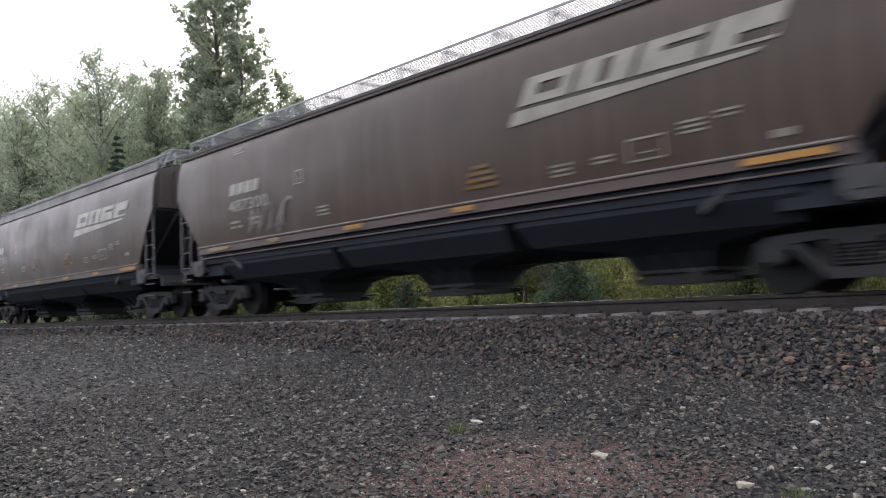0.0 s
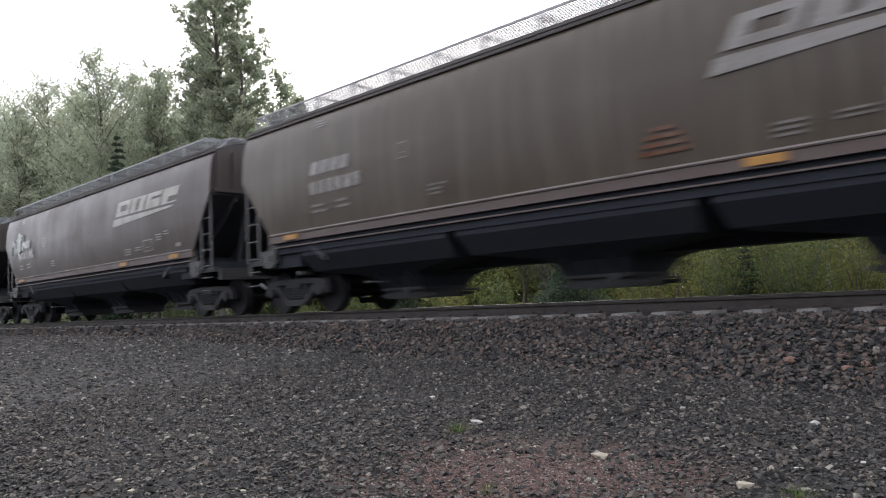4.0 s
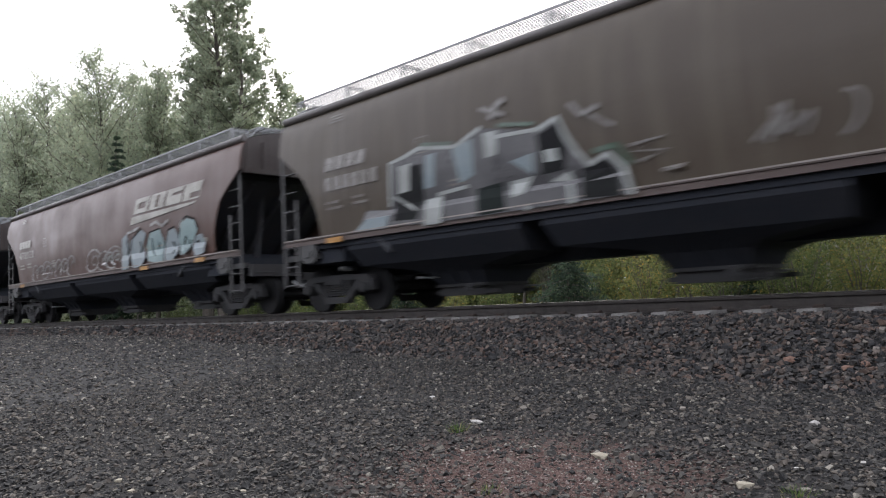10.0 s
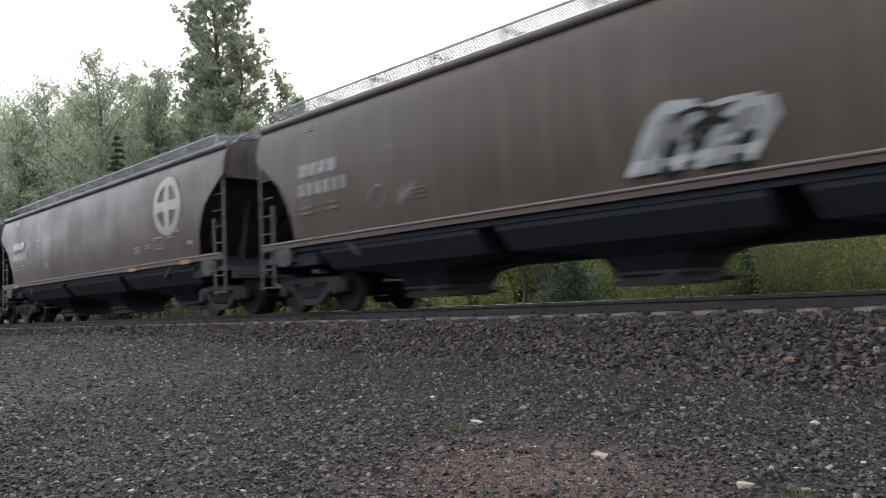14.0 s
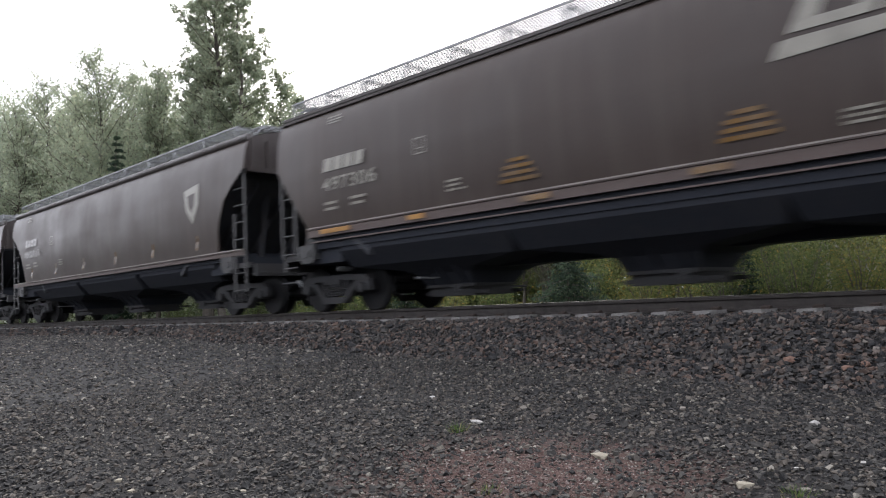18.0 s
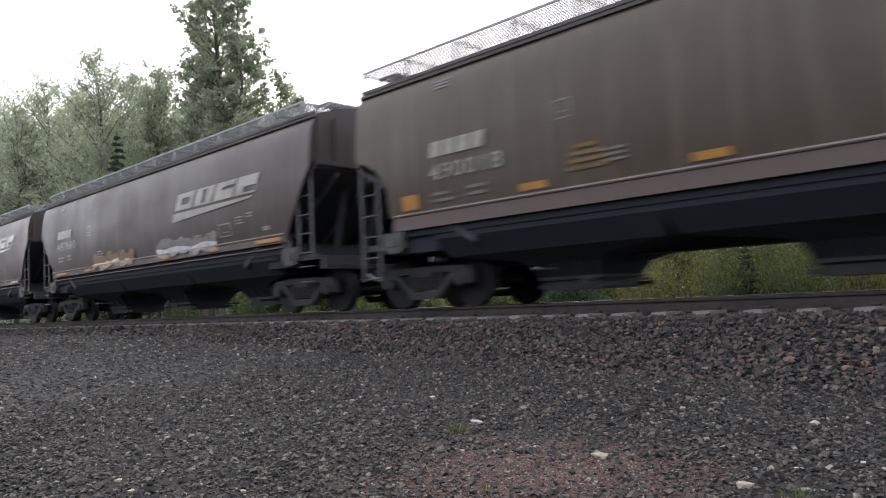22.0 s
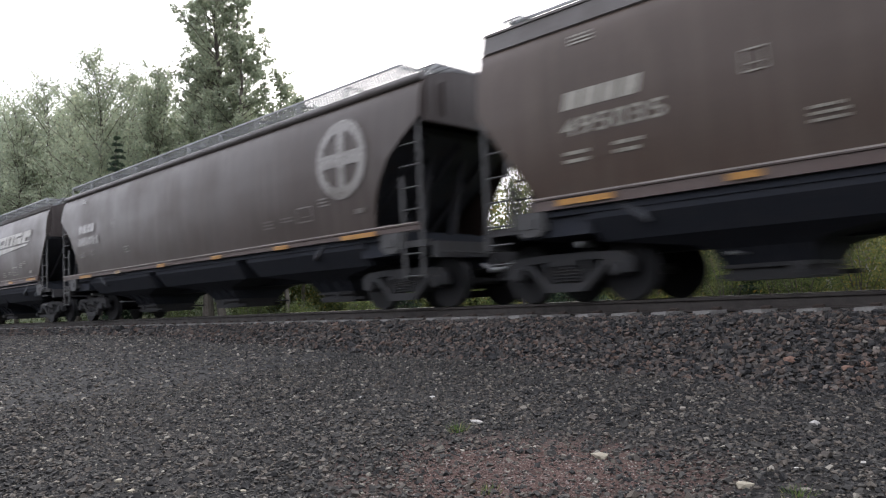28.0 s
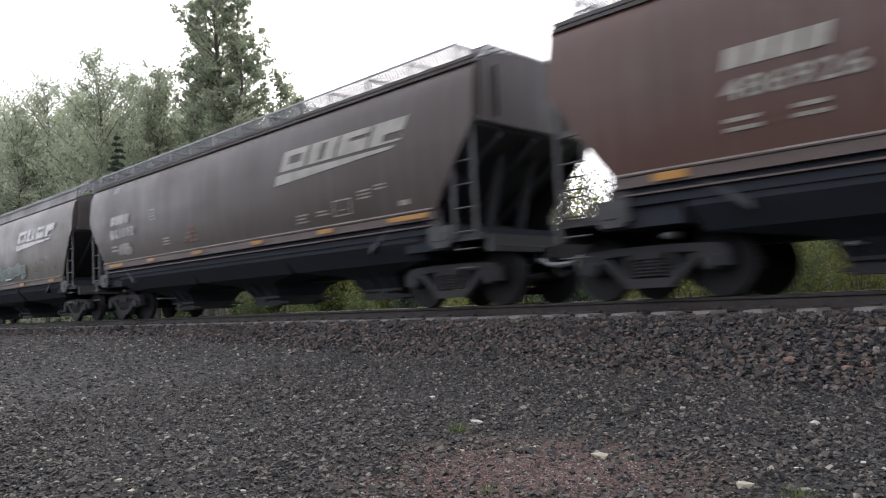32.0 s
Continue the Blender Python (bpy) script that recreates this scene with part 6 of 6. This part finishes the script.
def spruce(x, y, h, w, seed, leaves=5000, leaf=0.14, label="dark young spruce with drooping boughs"):
    rng = np.random.default_rng(seed)
    g = float(ground_z(np.array(x), np.array(y))) - 0.05
    tree = new("spruce_tree")
    tree.location = (x, y, g)
    tagged(tree, label, "tree", "trees beyond the track")
    bm = bmesh.new()
    limb(bm, (0, 0, 0), (0, 0, h), 0.014 * h + 0.02, 0.008, 7)
    at = []
    whorls = int(8 + h * 2)
    for k in range(whorls):
        z = h * (0.06 + 0.92 * k / whorls)
        ln0 = w * 0.5 * (1 - z / h) ** 0.85 + 0.05
        for j in range(6):
            a = rng.uniform(0, 6.28)
            ln = ln0 * rng.uniform(0.65, 1.2)
            tip = Vector((math.cos(a) * ln, math.sin(a) * ln, z - 0.22 * ln))
            limb(bm, (0, 0, z), tip, 0.012 + 0.006 * ln, 0.004, 4)
            t = rng.uniform(0.15, 1.0, max(int(leaves * ln / (whorls * 6 * w * 0.27)), 3))
            p = np.array([0, 0, z])[None] * (1 - t[:, None]) + np.array(tip)[None] * t[:, None]
            at.append(p + rng.normal(0, 1, p.shape) * np.array([0.1, 0.1, 0.045]) * (0.4 + ln))
    part("trunk", finish(bm, "trunk"), BARK, tree)
    at = np.concatenate(at)
    at[:, 2] = np.maximum(at[:, 2], 0.05)
    co, fa = leaf_cards(at, rng.uniform(0.6, 1.3, len(at)) * leaf, rng)
    part("crown", raw_mesh("crown", co, fa, None), LEAF_DARK, tree)


def shrub(x, y, h, w, seed, leaves=1800, leaf=0.075, mat=LEAF_BUSH, label="leafy green shrub in rough grass"):
    rng = np.random.default_rng(seed)
    g = float(ground_z(np.array(x), np.array(y))) - 0.03
    bush = new("shrub")
    bush.location = (x, y, g)
    tagged(bush, label, "shrub", "shrubs beyond the track")
    bm = bmesh.new()
    clumps = []
    for k in range(14):
        a, r = rng.uniform(0, 6.28), w * 0.5 * rng.uniform(0.2, 0.95)
        tip = Vector((math.cos(a) * r, math.sin(a) * r, h * rng.uniform(0.45, 1.0) * (1 - 0.25 * (2 * r / w) ** 2)))
        limb(bm, (tip.x * 0.15, tip.y * 0.15, 0), tip, 0.02, 0.005, 4)
        for t in (0.35, 0.6, 0.8, 1.0):
            clumps.append(np.array(tip) * t)
    part("branchwork", finish(bm, "branchwork"), BARK, bush)
    clumps = np.array(clumps)
    at = clumps[rng.integers(0, len(clumps), leaves)] + rng.normal(0, 1, (leaves, 3)) * 0.11 * min(h, w)
    at[:, 2] = np.maximum(at[:, 2], 0.03)
    co, fa = leaf_cards(at, rng.uniform(0.6, 1.3, leaves) * leaf, rng)
    part("foliage", raw_mesh("foliage", co, fa, None), mat, bush)


def woods(name, x0, x1, y0, y1, hfun, n, leaf, seed, mat, label):
    """Far trees whose leaves run together."""
    rng = np.random.default_rng(seed)
    m = n // 60
    cx, cy = rng.uniform(x0, x1, m), rng.uniform(y0, y1, m)
    hh = np.array([hfun(a) for a in cx]) * rng.uniform(0.75, 1.12, m)
    k = rng.integers(0, m, n)
    u = rng.uniform(0, 1, n) ** 0.8
    rad = (0.9 + 0.05 * hh[k]) * (1.05 - u) ** 0.5
    at = np.stack([cx[k] + rng.normal(0, 1, n) * rad, cy[k] + rng.normal(0, 1, n) * rad, -0.5 + u * hh[k] + rng.normal(0, 0.25, n)], 1)
    at[:, 2] = np.maximum(at[:, 2], -0.5)
    co, fa = leaf_cards(at, rng.uniform(0.6, 1.3, n) * leaf, rng)
    tagged(new(name, raw_mesh(name, co, fa, mat)), label, "woods", kind="stuff")


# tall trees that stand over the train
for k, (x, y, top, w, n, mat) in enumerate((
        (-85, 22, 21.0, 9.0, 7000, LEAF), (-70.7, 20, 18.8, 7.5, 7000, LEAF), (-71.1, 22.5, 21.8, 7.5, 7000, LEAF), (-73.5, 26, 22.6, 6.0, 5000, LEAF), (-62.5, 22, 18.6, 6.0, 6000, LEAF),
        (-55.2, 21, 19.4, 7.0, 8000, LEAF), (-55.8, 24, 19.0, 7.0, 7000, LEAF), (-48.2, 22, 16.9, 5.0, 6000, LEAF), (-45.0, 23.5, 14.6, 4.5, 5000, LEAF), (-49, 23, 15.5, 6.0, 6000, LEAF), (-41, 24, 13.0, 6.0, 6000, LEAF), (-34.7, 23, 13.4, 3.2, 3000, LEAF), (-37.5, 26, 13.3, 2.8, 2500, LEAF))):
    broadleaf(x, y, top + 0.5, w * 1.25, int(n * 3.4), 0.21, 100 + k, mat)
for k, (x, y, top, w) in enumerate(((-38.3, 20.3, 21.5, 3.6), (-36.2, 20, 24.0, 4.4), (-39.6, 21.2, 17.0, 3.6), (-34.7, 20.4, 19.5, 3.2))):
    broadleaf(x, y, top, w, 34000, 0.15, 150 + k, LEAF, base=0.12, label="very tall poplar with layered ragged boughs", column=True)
spruce(-42.0, 17, 11.2, 3.4, 61, 6000, 0.2, "dark narrow spruce beside the poplars")

# thin young trees seen between the cars
for k, (x, y, top, w, n, mat, bark) in enumerate((
        (-14.0, 24, 6.1, 2.3, 5200, LEAF_GREY, BARK), (-12.3, 23.3, 5.6, 2.1, 4600, LEAF_GREY, BARK), (-12.9, 25.5, 5.7, 2.0, 3600, LEAF_GREY, BARK), (-10.9, 23.5, 5.0, 2.3, 5000, LEAF_GREY, BARK), (-9.4, 24.2, 5.3, 2.4, 5200, LEAF_GREY, BARK),
        (-7.8, 24, 5.2, 2.4, 5000, LEAF_GREY, BIRCH), (-6.4, 23, 5.3, 2.2, 4600, LEAF_YELLOW, BIRCH), (-5.0, 24.5, 5.2, 2.4, 4600, LEAF_GREY, BARK), (-17.9, 23.8, 5.6, 2.2, 5200, LEAF_GREY, BARK), (-19.1, 25, 6.0, 2.2, 4600, LEAF_GREY, BARK), (-20.5, 25.5, 6.0, 2.4, 4200, LEAF_BUSH, BARK), (-3.2, 24.5, 5.4, 2.4, 4200, LEAF_GREY, BARK))):
    broadleaf(x, y, top + 0.5, w, int(n * 2.3), 0.062, 160 + k, mat, bark, 0.12, "young_tree", "slender young tree with thin open foliage", True)
spruce(-17.2, 24, 3.8, 1.5, 62, 2600, 0.13)
spruce(-12.2, 17.2, 2.0, 3.0, 63, 4600, 0.10)
spruce(-18.0, 16.4, 1.6, 1.5, 64, 1800, 0.10)
spruce(-8.7, 20.5, 2.1, 1.1, 65, 1500, 0.10)

for k, (x, y, top, w, mat) in enumerate((
        (-31.8, 15.5, 0.9, 1.7, LEAF_BUSH), (-26.4, 16, 1.05, 1.5, LEAF_BUSH), (-23.6, 16.2, 0.5, 1.4, LEAF_BUSH), (-20.5, 16.6, 0.95, 1.3, LEAF_BUSH), (-16.9, 17.2, 0.95, 1.9, LEAF_YELLOW), (-15.5, 18, 1.0, 1.3, LEAF_BUSH), (-28.8, 17, 0.9, 1.6, LEAF_BUSH),
        (-11.4, 20, 1.3, 1.9, LEAF_YELLOW), (-10.2, 20.6, 1.5, 1.7, LEAF_YELLOW), (-9.1, 20, 1.35, 1.8, LEAF_BUSH), (-7.9, 20.3, 1.6, 1.8, LEAF_BUSH), (-7.0, 19.6, 1.5, 1.6, LEAF_BUSH), (-5.9, 20.4, 1.5, 1.7, LEAF_YELLOW), (-4.8, 20, 1.7, 1.9, LEAF_YELLOW), (-3.4, 20.5, 1.6, 2.0, LEAF_BUSH), (-13.6, 20.5, 1.2, 1.6, LEAF_BUSH))):
    shrub(x, y, top + 0.6, w, 200 + k, mat=mat)
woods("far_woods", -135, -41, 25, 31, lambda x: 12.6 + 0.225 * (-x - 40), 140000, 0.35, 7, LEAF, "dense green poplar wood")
# the unseen belt behind the camera is added to darken low reflections
woods("woodland_behind", -560, 90, -48, -30, lambda x: 9.0, 60000, 1.35, 12, LEAF_GREY, "unseen woodland behind the camera that darkens low reflections")
woods("far_hedge", -110, -20, 29, 33, lambda x: 3.4, 90000, 0.3, 13, LEAF_BUSH, "low green thicket below the poplars")
woods("low_hedge", -40, 14, 26.5, 28.5, lambda x: 3.3 if x > -17.2 else 5.1 + 0.2 * (-x - 17.2), 95000, 0.165, 10, LEAF_YELLOW, "dense olive-green hedge beyond the grass")
woods("woodland_edge", -38, 25, 29, 37, lambda x: 2.6 + 0.25 * max(-x - 22, 0), 45000, 0.3, 8, LEAF_GREY, "low green thicket along the field")
woods("yellow_thicket", -14, 12, 22, 25, lambda x: 2.6, 40000, 0.11, 9, LEAF_YELLOW, "low thicket of yellowing leaves")


def rough_grass():
    rng = np.random.default_rng(17)
    n = 42000
    x, y = rng.uniform(-48, 6, n), TRACK + 3.4 + rng.uniform(0, 1, n) ** 1.3 * 12
    h = rng.uniform(0.15, 0.5, n)
    a = rng.uniform(0, 6.28, n)
    base = np.stack([x, y, ground_z(x, y) - 0.02], 1)
    lean = np.stack([np.cos(a) * h * 0.35, np.sin(a) * h * 0.35, h], 1)
    side = np.stack([-np.sin(a), np.cos(a), np.zeros(n)], 1) * 0.012
    co = np.stack([base - side, base + side, base + lean], 1).reshape(-1, 3)
    tagged(new("rough_grass", raw_mesh("rough_grass", co, np.arange(3 * n).reshape(-1, 3), GRASS)), "rough green and yellow grass beyond the track", "grass", kind="stuff")


rough_grass()

# ---- what moves: the train rolls past at a steady 18 metres a second ----
SPEED = 18.056
RADIUS = 0.457


def motions():
    for mid, car, sets in CARS:
        walk(car, [(float(t), pose(mid + SPEED * t, TRACK, 0)) for t in range(0, 33, 4)])
        # the wheels roll while the car is anywhere near
        f0 = max(0, int(30 * (-62 - mid) / SPEED))
        f1 = min(960, int(30 * (14 - mid) / SPEED))
        times = sorted({0.0, 32.0} | {f / 30 for f in range(f0, f1 + 1)}) if f1 > f0 else [0.0, 32.0]
        for ws, x in sets:
            rows = []
            for t in times:
                tt = min(max(t, f0 / 30), max(f1, f0) / 30)
                rows.append((t, pose(x, 0, 0.457, 0, math.degrees(SPEED * (tt - f0 / 30) / RADIUS), 0)))
            walk(ws, rows)


motions()
